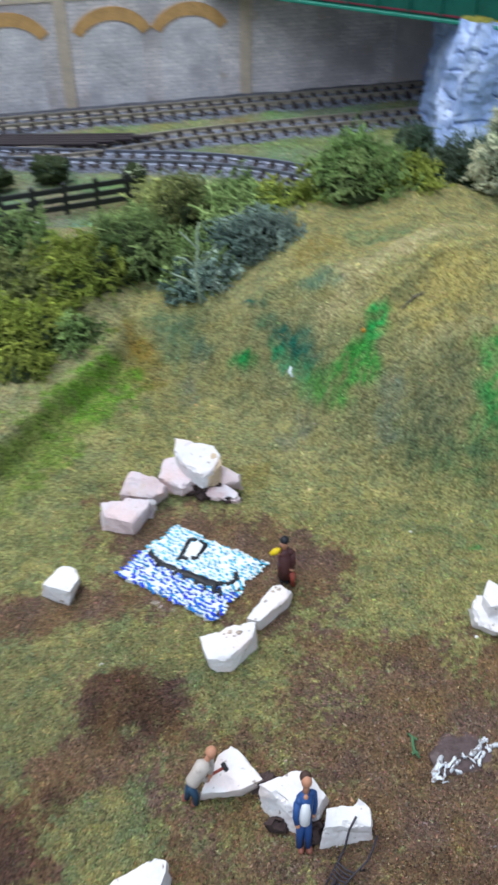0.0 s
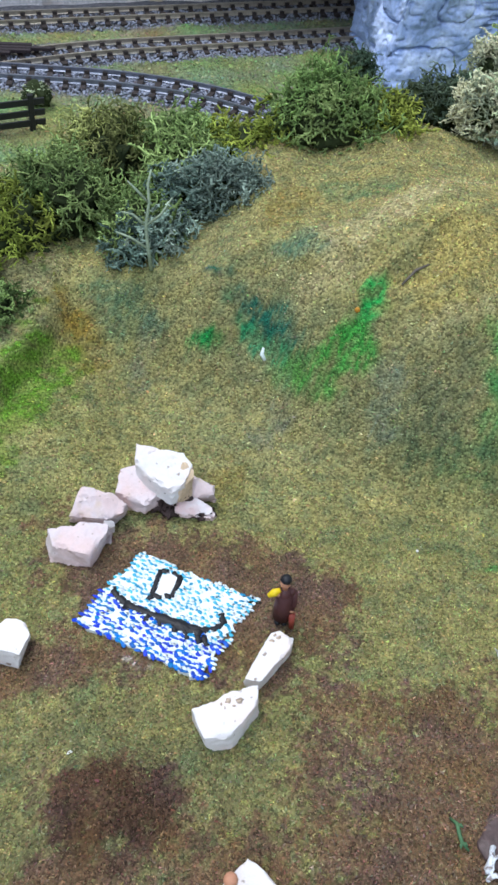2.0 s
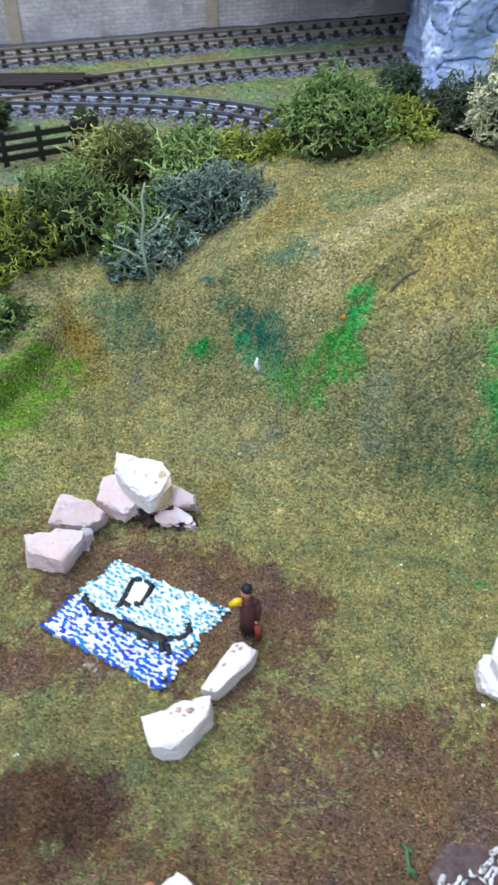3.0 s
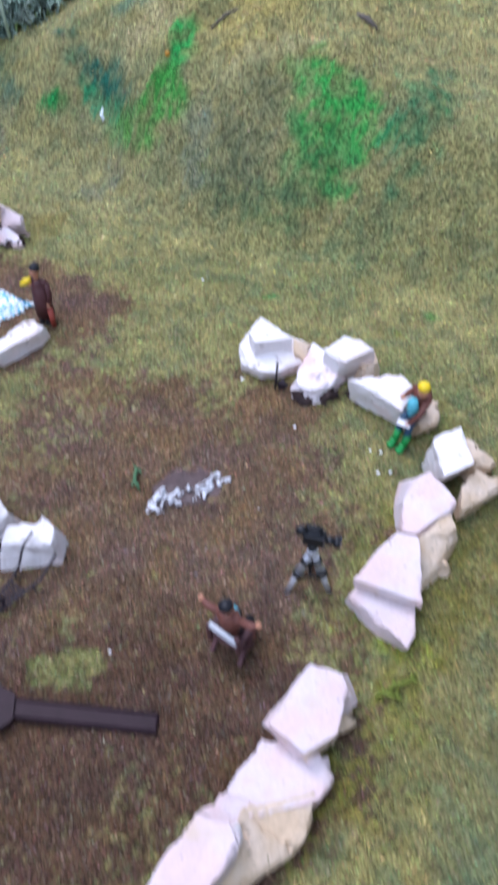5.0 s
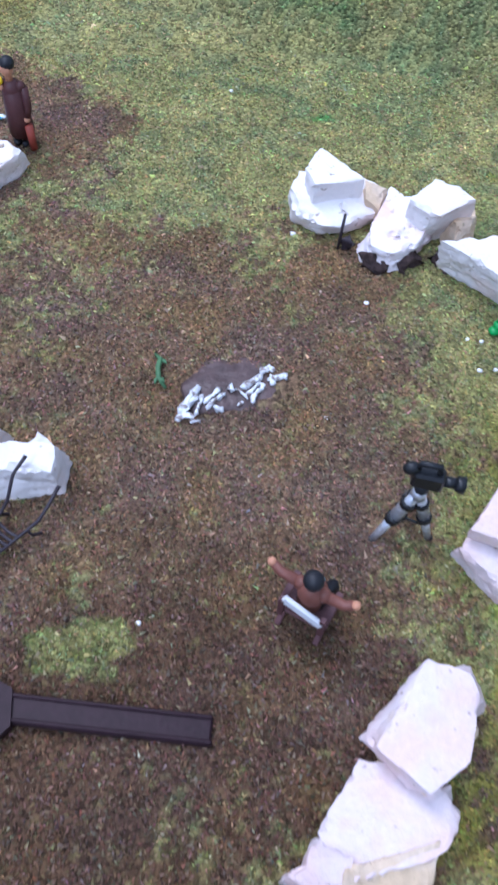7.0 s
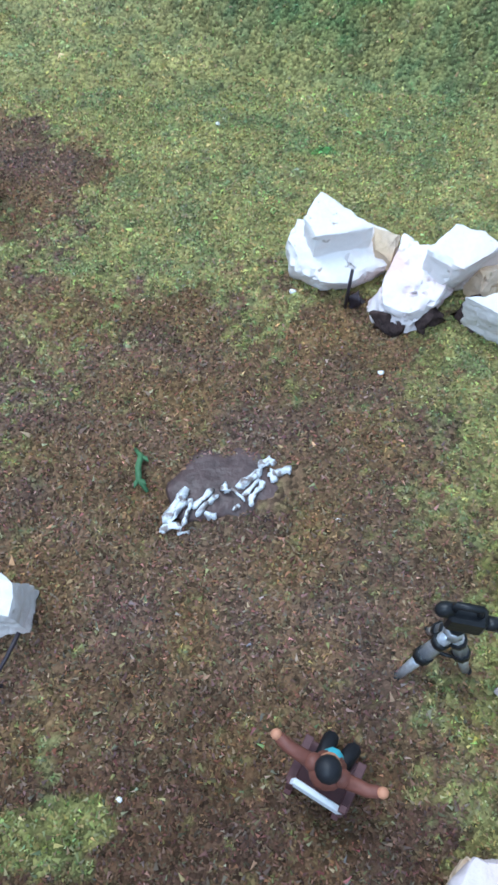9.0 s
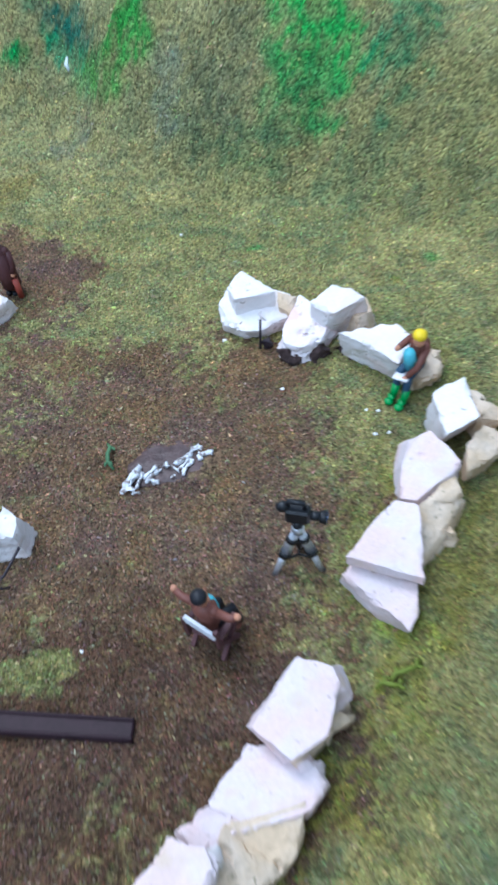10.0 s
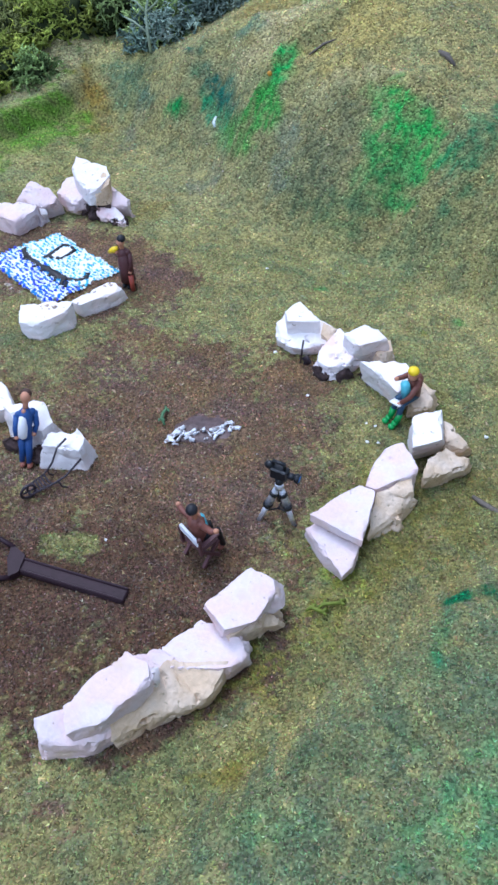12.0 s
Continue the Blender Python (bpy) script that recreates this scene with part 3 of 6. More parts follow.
PANEL = brick_paper("pale_brick_paper", (0.76, 0.71, 0.70), (0.66, 0.62, 0.64), (0.55, 0.53, 0.55))
pitted(PANEL, (0.46, 0.43, 0.46), (0.54, 0.76), 45.0)
SANDY = surface("orange_stone_paper", (0.62, 0.36, 0.14), 0.85, 0.25, 120, 700, 0.2)
TAN = surface("tan_stone_paper", (0.60, 0.49, 0.38), 0.85, 0.2, 120, 700, 0.2)

wall = tagged(new("wall_north"), "grey brick retaining wall with orange stone arches", "wall", kind="structure")
wall.location = on_wall(0, -0.026)


def slab(bm, u0, u1, v0, v1, out0, out1, slot=0):
    low = [on_wall(u0, v0, out0), on_wall(u1, v0, out0), on_wall(u1, v0, out1), on_wall(u0, v0, out1)]
    a = [bm.verts.new(p) for p in low]
    b = [bm.verts.new(p + Vector((0, 0, v1 - v0))) for p in low]
    for f in ([a[3], a[2], a[1], a[0]], b, *([a[k], a[(k + 1) % 4], b[(k + 1) % 4], b[k]] for k in range(4))):
        bm.faces.new(f).material_index = slot


bm = bmesh.new()
slab(bm, -0.46, 0.50, -0.05, 0.10, -0.03, 0.0)
part("brickwork", bm, WALL, wall)
bm = bmesh.new()
slab(bm, -0.46, 0.0, 0.0520, 0.0550, 0.0, 0.0012)
part("string_course", bm, TAN, wall)
for u in (-0.298, -0.146, -0.003):
    bm = bmesh.new()
    slab(bm, u - 0.0045, u + 0.0045, -0.026, 0.098, 0.0, 0.0016)
    part("pilaster", bm, TAN, wall, "tan stone pilaster")
for u in (-0.262, -0.2095 + 0.023, -0.1085, -0.0478):
    bm = bmesh.new()
    inner, outer = [], []
    for k in range(17):
        a = math.radians(28 + 124 * k / 16)
        inner.append((u + 0.0265 * math.cos(a), 0.0165 + 0.0205 * math.sin(a)))
        outer.append((u + 0.0340 * math.cos(a), 0.0165 + 0.0300 * math.sin(a)))
    front = [[bm.verts.new(on_wall(*p, 0.0014)) for p in line] for line in (inner, outer)]
    back = [[bm.verts.new(on_wall(*p, 0.0)) for p in line] for line in (inner, outer)]
    for k in range(16):
        bm.faces.new((front[0][k], front[1][k], front[1][k + 1], front[0][k + 1]))
        bm.faces.new((front[1][k], back[1][k], back[1][k + 1], front[1][k + 1]))
        bm.faces.new((front[0][k], back[0][k], back[0][k + 1], front[0][k + 1]))
    for k in (0, 16):
        bm.faces.new((front[0][k], front[1][k], back[1][k], back[0][k]))
    part("arch", bm, SANDY, wall, "orange stone arch ring")
    bm = bmesh.new()
    ring = [(u + 0.0230, -0.026), *((u + 0.0245 * math.cos(math.radians(20 + 140 * k / 12)), 0.0165 + 0.0190 * math.sin(math.radians(20 + 140 * k / 12))) for k in range(13)), (u - 0.0230, -0.026)]
    f = bm.faces.new([bm.verts.new(on_wall(*p, 0.0)) for p in ring])
    ext = bmesh.ops.extrude_face_region(bm, geom=[f])
    bmesh.ops.translate(bm, verts=[g for g in ext["geom"] if isinstance(g, bmesh.types.BMVert)], vec=on_wall(0, 0, 0.0005) - on_wall(0, 0, 0))
    part("arch_panel", bm, PANEL, wall, "pale grey blind arch panel")
bm = bmesh.new()
slab(bm, 0.1222, 0.1246, -0.020, 0.06, 0.0, 0.003)
part("corner_strip", bm, PANEL, wall, "pale upright strip")
bm = bmesh.new()
slab(bm, 0.1255, 0.30, -0.026, 0.06, 0.0, 0.0018)
part("side_panel", bm, surface("brown_brick_paper", (0.68, 0.61, 0.57), 0.85, 0.2, 80, 700, 0.2), wall)


# ---- railway ----
RAIL = surface("nickel_rail", (0.44, 0.39, 0.32), 0.45, 0.3, 200, 900, 0.1, metal=0.55)
DULL = surface("dull_rail", (0.27, 0.29, 0.36), 0.38, 0.3, 200, 900, 0.1, metal=0.6)
SLEEPER = surface("sleeper_plastic", (0.045, 0.036, 0.034), 0.6, 0.3, 300, 1200, 0.3)
STONE = surface("ballast", (0.30, 0.32, 0.40), 0.85, 0.5, 400, 1500, 0.3, island=1.0)
BED = -0.0255


def sleeper_mesh():
    bm = bmesh.new()
    block(bm, (0, 0, 0.0010), (0.0036, 0.0300, 0.0020), bevel=0.0002)
    for y in (-0.00825, 0.00825):
        block(bm, (0, y, 0.0028), (0.0030, 0.0042, 0.0022))
    return to_mesh("sleeper", bm, SLEEPER)


SLEEPER_MESH = sleeper_mesh()


def railway_track(line, x0, x1, rail, label, pitch=0.0108):
    """A track whose centre follows y = line(x): two rails on sleepers."""
    xs = [x0 + (x1 - x0) * k / 60 for k in range(61)]
    mid = (x0 + x1) / 2
    track = empty("railway_track", mid, line(mid), BED, label=label, category="railway track", group="railway tracks")

    def at(x, off):
        slope = (line(x + 0.002) - line(x - 0.002)) / 0.004
        n = Vector((-slope, 1, 0)).normalized()
        return Vector((x, line(x), 0)) + n * off

    for off in (-0.00825, 0.00825):
        bm = bmesh.new()
        profile = ((-0.0011, 0.0020), (-0.0004, 0.0026), (-0.0004, 0.0040), (-0.0006, 0.0043), (-0.0006, 0.0050), (0.0006, 0.0050),
                   (0.0006, 0.0043), (0.0004, 0.0040), (0.0004, 0.0026), (0.0011, 0.0020))
        rings = [[bm.verts.new(at(x, off + w) + Vector((0, 0, BED + h))) for w, h in profile] for x in xs]
        for a, b in zip(rings, rings[1:]):
            for k in range(10):
                bm.faces.new((a[k], a[(k + 1) % 10], b[(k + 1) % 10], b[k]))
        bm.faces.new(rings[0][::-1])
        bm.faces.new(rings[-1])
        part("rail", bm, rail, track, "metal rail")
    x = x0 + 0.003
    while x < x1:
        slope = (line(x + 0.002) - line(x - 0.002)) / 0.004
        s = new("sleeper", SLEEPER_MESH)
        s.matrix_basis = Matrix.Translation((x, line(x), BED)) @ Matrix.Rotation(math.atan(slope), 4, "Z")
        hang(s, track)
        x += pitch / math.hypot(1, slope)
    return track


def far_line(x):
    return 0.703 + 0.253 * x


def near_line(x):
    return float(np.interp(x, [-0.46, -0.2, -0.1, -0.036, 0.0, 0.03, 0.057, 0.08, 0.10], [0.600, 0.598, 0.591, 0.587, 0.579, 0.568, 0.551, 0.530, 0.505]))


def mid_line(x):
    t = smooth((x + 0.19) / 0.15)
    return float((1 - t) * near_line(x) + t * (0.644 + 0.26 * x))


def softened(line):
    return lambda x: sum(line(x + d) for d in (-0.02, -0.01, 0.0, 0.01, 0.02)) / 5


near_soft, mid_soft = softened(near_line), softened(mid_line)
railway_track(far_line, -0.42, 0.34, RAIL, "straight model track with brassy rails beside the wall")
railway_track(mid_soft, -0.165, 0.22, RAIL, "model track with brassy rails that joins the siding")
railway_track(near_soft, -0.42, 0.095, DULL, "curved grey-railed model siding on blue-grey ballast")


def ballast(name, lines, seed, n, wide, z=BED):
    r = np.random.RandomState(seed)
    octa = np.array([(1, 0, 0), (-1, 0, 0), (0, 1, 0), (0, -1, 0), (0, 0, 0.8), (0, 0, -0.8)])
    tri = np.array([(0, 2, 4), (2, 1, 4), (1, 3, 4), (3, 0, 4), (2, 0, 5), (1, 2, 5), (3, 1, 5), (0, 3, 5)])
    verts = []
    for line, x0, x1 in lines:
        x = r.uniform(x0, x1, n)
        off = r.uniform(-wide, wide, n)
        y = np.array([line(a) for a in x]) + off
        h = z + 0.0006 + 0.0008 * r.rand(n) - 0.0016 * smooth((np.abs(off) - 0.013) / 0.008)
        s = r.uniform(0.0005, 0.0013, n)
        jig = octa[None] * r.uniform(0.6, 1.3, (n, 6, 1))
        a = r.uniform(0, 6.28, n)
        vx = jig[..., 0] * np.cos(a)[:, None] - jig[..., 1] * np.sin(a)[:, None]
        vy = jig[..., 0] * np.sin(a)[:, None] + jig[..., 1] * np.cos(a)[:, None]
        verts.append(np.stack([x[:, None] + s[:, None] * vx, y[:, None] + s[:, None] * vy, h[:, None] + s[:, None] * jig[..., 2]], -1).reshape(-1, 3))
    verts = np.concatenate(verts)
    faces = (np.arange(len(verts) // 6)[:, None, None] * 6 + tri).reshape(-1, 3)
    return tagged(from_arrays(name, verts, faces, STONE), "blue-grey ballast stones between and beside the sleepers", "ballast", kind="stuff")


ballast("ballast", ((far_line, -0.25, 0.25), (mid_soft, -0.1, 0.2), (near_soft, -0.25, 0.095)), 21, 5200, 0.020)

# boarded deck where the siding joins
DECK = surface("tarred_wood", (0.030, 0.021, 0.025), 0.6, 0.3, 160, 900, 0.3)
deck = empty("crossing_deck", -0.13, 0.612, BED, label="dark brown boarded deck over the joining tracks", category="crossing")
for k in range(5):
    bm = bmesh.new()
    y = 0.6070 + 0.0036 * k
    bar(bm, (-0.27, y - 0.001, BED + 0.0058), (-0.072 - 0.012 * abs(k - 3), y + 0.0015 + 0.0010 * k, BED + 0.0052), 0.0030, 0.0022, bevel=0.0003)
    part("board", bm, DECK, deck)


# ---- road, fence and shrubs beyond the hedge ----
ROAD = surface("road_card", (0.30, 0.30, 0.32), 0.8, 0.2, 120, 900, 0.2)
bm = bmesh.new()
bar(bm, (-0.40, 0.375, -0.025), (-0.125, 0.474, -0.025), 0.030, 0.0024)
road = solid("road", bm, ROAD, -0.24, 0.432, -0.026, label="grey card road beside the black fence", category="road", kind="structure")
bm = bmesh.new()
bar(bm, (-0.40, 0.390, -0.0228), (-0.125, 0.488, -0.0228), 0.0030, 0.0016)
solid("kerb", bm, surface("pale_kerb", (0.52, 0.54, 0.54), 0.8, 0.15), -0.24, 0.447, -0.026, label="pale painted kerb along the road", category="kerb", kind="structure")

FENCE = surface("fence_black", (0.018, 0.019, 0.020), 0.5, 0.3, 300, 1200, 0.2)
fence = empty("fence", -0.15, 0.4955, -0.026, label="black post and rail model fence", category="fence")
for k in range(11):
    x = -0.262 + 0.0185 * k
    y = 0.5155 + 0.38 * (x + 0.092)
    bm = bmesh.new()
    block(bm, (x, y, -0.0165), (0.0030, 0.0026, 0.0215), 0.36, bevel=0.0003)
    part("post", bm, FENCE, fence)
for h in (-0.0215, -0.0160, -0.0100):
    bm = bmesh.new()
    bar(bm, (-0.27, 0.5155 + 0.38 * -0.178, h), (-0.070, 0.5155 + 0.38 * 0.022, h), 0.0013, 0.0034, bevel=0.0002)
    part("rail", bm, FENCE, fence)


# ---- cliff and bridge ----
CLIFF = surface("blue_grey_plaster_rock", (0.38, 0.50, 0.82), 0.7, 0.32, 45, 500, 0.7, second=(0.58, 0.68, 0.94), second_at=(0.48, 0.62), depth=0.001)
LAWN = surface("cliff_turf", (0.20, 0.20, 0.035), 0.9, 0.4, 90, 900, 0.6, second=(0.34, 0.29, 0.05), second_at=(0.5, 0.6))
cliff = empty("cliff", 0.20, 0.66, -0.026, label="blue-grey plaster rock cliff with turf on top", category="cliff")
path_x = np.interp(np.linspace(0, 1, 320), [0, 0.16, 0.34, 0.42, 0.62, 1], [0.175, 0.137, 0.129, 0.140, 0.215, 0.40])
path_y = np.interp(np.linspace(0, 1, 320), [0, 0.16, 0.34, 0.42, 0.62, 1], [0.85, 0.70, 0.612, 0.592, 0.606, 0.66])
kern = np.ones(17) / 17
path_x, path_y = (np.convolve(np.pad(p, 8, mode="edge"), kern, "valid") for p in (path_x, path_y))
dx, dy = np.gradient(path_x), np.gradient(path_y)
nx, ny = dy / np.hypot(dx, dy), -dx / np.hypot(dx, dy)
run_s = np.r_[0, np.cumsum(np.hypot(np.diff(path_x), np.diff(path_y)))]
vv = np.linspace(0, 1, 110)
S, V = np.meshgrid(run_s, vv)
top_z = 0.060 - 0.030 * smooth((run_s - 0.32) / 0.25)
H = -0.032 + V * (top_z + 0.032)[None, :]
lump = 0.010 * (cloud(S, H, 0.030, 1) - 0.5) + 0.005 * (cloud(S * 1.3, H * 0.8, 0.012, 2) - 0.5) + 0.0016 * (cloud(S, H * 1.4, 0.0055, 3) - 0.5) + 0.0012 * (cloud(S, H, 0.0024, 6) - 0.5)
crack = np.abs(cloud(S + 0.01 * cloud(S, H, 0.02, 5), H, 0.016, 4) - 0.5)
lump = lump - 0.006 * smooth((0.035 - crack) / 0.035) - 0.0020 * smooth((0.05 - np.abs(cloud(S, H, 0.006, 7) - 0.5)) / 0.05)
strata = -smooth((S - 0.30) / 0.03) * 0.0030 * smooth((0.16 - np.abs(((H + 0.012 * cloud(S, H, 0.03, 6) - 0.05 * S) / 0.0062) % 1.0 - 0.5)) / 0.12)
back = 0.012 * V ** 2
off = lump + strata - back
cv = np.stack([path_x[None] + nx[None] * off, path_y[None] + ny[None] * off, H], -1)
ci = np.arange(S.size).reshape(S.shape)
rock_face = from_arrays("rock_face", cv.reshape(-1, 3), np.stack([ci[:-1, :-1], ci[:-1, 1:], ci[1:, 1:], ci[1:, :-1]], -1).reshape(-1, 4), CLIFF)
hang(rock_face, cliff)
tv = np.linspace(0, 1, 24)
edge_x, edge_y = cv[-1, :, 0], cv[-1, :, 1]
TX = edge_x[None] + (0.34 - edge_x[None]) * tv[:, None] * 0.9
TY = edge_y[None] + (0.86 - edge_y[None]) * tv[:, None]
TZ = top_z[None] + 0.006 * smooth(tv / 0.1)[:, None] + 0.02 * tv[:, None] * (cloud(TX, TY, 0.03, 3)) - 0.10 * smooth((tv - 0.9) / 0.1)[:, None]
ti = np.arange(TX.size).reshape(TX.shape)
grass_top = from_arrays("grass_top", np.stack([TX, TY, TZ], -1).reshape(-1, 3), np.stack([ti[:-1, :-1], ti[:-1, 1:], ti[1:, 1:], ti[1:, :-1]], -1).reshape(-1, 4), LAWN)
hang(grass_top, cliff)
tagged(grass_top, "yellow-green turf on the cliff top")

BRIDGE_GREEN = surface("bridge_green", (0.012, 0.115, 0.085), 0.4, 0.25, 120, 900, 0.1)
BRIDGE_EDGE = surface("bridge_edge_green", (0.03, 0.24, 0.17), 0.45, 0.25, 120, 900, 0.1)
DECK = surface("bridge_deck", (0.09, 0.085, 0.08), 0.8, 0.3, 120, 900, 0.2)
RED_LINE = surface("lining_red", (0.20, 0.03, 0.05), 0.5, 0.2)
bridge = empty("bridge_girder", 0.06, 0.672, 0.0555, label="dark green plate girder bridge with red lining", category="bridge")
g0, g1 = Vector((-0.040, 0.7255, 0)), Vector((0.200, 0.5925, 0))
gway = (g1 - g0).normalized()
gside = Vector((gway.y, -gway.x, 0))
bm = bmesh.new()
bar(bm, g0 + Vector((0, 0, 0.0795)), g1 + Vector((0, 0, 0.0795)), 0.0030, 0.044, bevel=0.0004)
web = part("web_plate", bm, BRIDGE_GREEN, bridge)
for h, name in ((0.0565, "bottom_flange"), (0.1025, "top_flange")):
    bm = bmesh.new()
    bar(bm, g0 + Vector((0, 0, h)), g1 + Vector((0, 0, h)), 0.0100, 0.0022, bevel=0.0004)
    part(name, bm, BRIDGE_EDGE, bridge)
# deck hidden behind the girder, added to shade the wall and tracks below
bm = bmesh.new()
deck = [(g0.x, g0.y + 0.001), (g1.x, g1.y + 0.001), (0.200, 0.780), (-0.036, 0.7260)]
low, hi = ([bm.verts.new((x, y, z)) for x, y in deck] for z in (0.0580, 0.0620))
bm.faces.new(low[::-1]), bm.faces.new(hi)
for k in range(4):
    bm.faces.new((low[k], low[(k + 1) % 4], hi[(k + 1) % 4], hi[k]))
part("deck", bm, DECK, bridge, "plain dark bridge deck, unseen, shading the wall below")
bm = bmesh.new()
bar(bm, g0 + gside * 0.0021 + Vector((0, 0, 0.0595)), g1 + gside * 0.0021 + Vector((0, 0, 0.0595)), 0.0010, 0.0010)
part("red_line", bm, RED_LINE, web, "thin red painted line")
for k in range(12):
    p = g0 + (g1 - g0) * (k + 0.5) / 12 + gside * 0.0027
    bm = bmesh.new()
    block(bm, p + Vector((0, 0, 0.0800)), (0.0016, 0.0024, 0.042), math.atan2(gway.y, gway.x), bevel=0.0002)
    part("stiffener", bm, BRIDGE_GREEN, web)


# ---- lichen hedge ----
LICHEN = surface("lichen", (0.2, 0.3, 0.1), 0.8, 0.35, 150, 700, 0.0, attribute=True, island=0.8, gloss=0.25)
L_YELLOW, L_GREEN, L_OLIVE = ((0.169, 0.220, 0.031), (0.331, 0.373, 0.066)), ((0.124, 0.203, 0.058), (0.290, 0.381, 0.132)), ((0.130, 0.162, 0.049), (0.292, 0.312, 0.101))
L_TEAL, L_DARK, L_PALE = ((0.124, 0.192, 0.155), (0.325, 0.400, 0.328)), ((0.060, 0.101, 0.064), (0.115, 0.156, 0.101)), ((0.386, 0.460, 0.294), (0.552, 0.534, 0.350))
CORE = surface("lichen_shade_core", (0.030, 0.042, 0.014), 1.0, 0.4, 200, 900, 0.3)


def lichen_bush(name, x, y, z, rx, ry, rz, material, label, n, seed, thick=0.00058, core=0.56):
    """A clump of reindeer lichen: forked curling strands over a dark core that stands for inner shade."""
    r = np.random.RandomState(seed)
    bush = empty(name, x, y, z - rz, label=label, category="bush", group="lichen hedge")
    bm = bmesh.new()
    # dark core coloured as the shade between strands, blocking the view through
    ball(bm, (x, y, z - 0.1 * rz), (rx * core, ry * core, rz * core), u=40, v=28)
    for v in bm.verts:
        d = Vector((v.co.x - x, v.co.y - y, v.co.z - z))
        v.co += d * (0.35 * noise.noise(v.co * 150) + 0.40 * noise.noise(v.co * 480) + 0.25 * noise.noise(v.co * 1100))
    part("shade_core", bm, CORE, bush)
    verts, faces, tints = [], [], []

    def strand(p, way, length, rad, steps, shade, sides=3):
        pts = [p]
        for _ in range(steps):
            way = way + r.normal(0, 0.62, 3)
            way /= np.linalg.norm(way)
            p = p + way * length / steps
            pts.append(p)
        start = len(verts)
        a = np.cross(way, (0.3, 0.5, 0.8))
        a /= np.linalg.norm(a) + 1e-9
        b = np.cross(way, a)
        for k, q in enumerate(pts):
            w = rad * (1 - 0.55 * k / steps)
            for s in range(sides):
                t = 2 * math.pi * s / sides
                verts.append(q + w * (math.cos(t) * a + math.sin(t) * b))
                tints.append(shade)
        for k in range(steps):
            for s in range(sides):
                i, j = start + k * sides + s, start + k * sides + (s + 1) % sides
                faces.append((i, j, j + sides))
                faces.append((i, j + sides, i + sides))
        return pts, way

    size = np.array((rx, ry, rz))
    one, two = (np.array(c) for c in material)
    lobes = []
    for k in range(11):
        d = r.normal(0, 1, 3)
        d /= np.linalg.norm(d)
        d[2] = abs(d[2]) - 0.25
        mix = r.rand()
        lobes.append((np.array((x, y, z)) + d * size * r.uniform(0.40, 0.66), size.min() * r.uniform(0.34, 0.60), (one * (1 - mix) + two * mix) * r.uniform(0.60, 1.40)))
    for k in range(int(1.02 * n)):
        c, s, shade = lobes[k % 11]
        d = r.normal(0, 1, 3)
        d /= np.linalg.norm(d)
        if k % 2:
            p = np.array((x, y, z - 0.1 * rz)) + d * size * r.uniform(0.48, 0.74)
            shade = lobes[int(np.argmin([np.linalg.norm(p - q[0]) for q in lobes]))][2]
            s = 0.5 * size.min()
            # inner strands darkened as if shaded by the outer ones
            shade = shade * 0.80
        else:
            d[2] = d[2] if d[2] > -0.75 else -0.6 * d[2]
            p = c + d * s * r.uniform(0.55, 0.95)
        long = s * r.uniform(0.45, 0.78) * (1.35 if thick == 0.00055 else 1.0)
        fat = 1.04 * thick * r.uniform(0.7, 1.25) * (1.7 if r.rand() < 0.06 else 1.0)
        tone = shade * r.uniform(0.8, 1.25)
        # roots painted darker and tips brighter, like light caught on outer ends
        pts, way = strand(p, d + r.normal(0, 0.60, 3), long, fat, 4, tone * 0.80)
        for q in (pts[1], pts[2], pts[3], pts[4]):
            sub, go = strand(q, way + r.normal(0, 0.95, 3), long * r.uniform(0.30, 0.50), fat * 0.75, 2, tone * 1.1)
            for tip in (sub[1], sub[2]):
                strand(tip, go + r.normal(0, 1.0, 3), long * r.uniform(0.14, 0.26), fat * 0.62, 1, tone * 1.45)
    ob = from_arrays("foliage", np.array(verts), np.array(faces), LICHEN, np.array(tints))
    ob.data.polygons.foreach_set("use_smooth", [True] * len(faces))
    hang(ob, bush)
    return bush


HEDGE = []


def hedge(x, y, z, rx, ry, rz, tones, label, n):
    """One clump of the hedge: its middle, half sizes, tones and number of strands."""
    coarse = tones in (L_TEAL, L_PALE)
    HEDGE.append(lichen_bush("lichen_bush", x, y, z, rx, ry, rz, tones, label, int(n * (1.15 if coarse else 1.35)), 60 + len(HEDGE), 0.00055 if coarse else 0.00050, 0.45 if coarse else 0.55))


hedge(-0.090, 0.296, 0.020, 0.024, 0.018, 0.022, L_YELLOW, "yellow-green lichen bush hanging over the ledge", 360)
hedge(-0.073, 0.297, 0.018, 0.017, 0.013, 0.016, L_GREEN, "green lichen bush drooping onto the ledge", 300)
hedge(-0.092, 0.276, 0.014, 0.023, 0.014, 0.017, L_YELLOW, "olive lichen bush low on the ledge", 300)
hedge(-0.122, 0.300, 0.022, 0.024, 0.022, 0.024, L_GREEN, "green lichen bush at the ledge's end", 260)
hedge(-0.098, 0.318, 0.026, 0.030, 0.024, 0.026, L_OLIVE, "olive lichen bush at the hedge's end", 330)
hedge(-0.070, 0.326, 0.030, 0.026, 0.022, 0.024, L_YELLOW, "yellow-green lichen bush above the ledge", 380)
hedge(-0.050, 0.340, 0.036, 0.024, 0.022, 0.024, L_GREEN, "green lichen bush in the hedge", 360)
hedge(-0.104, 0.345, 0.032, 0.026, 0.022, 0.026, L_GREEN, "green lichen bush beside the road", 300)
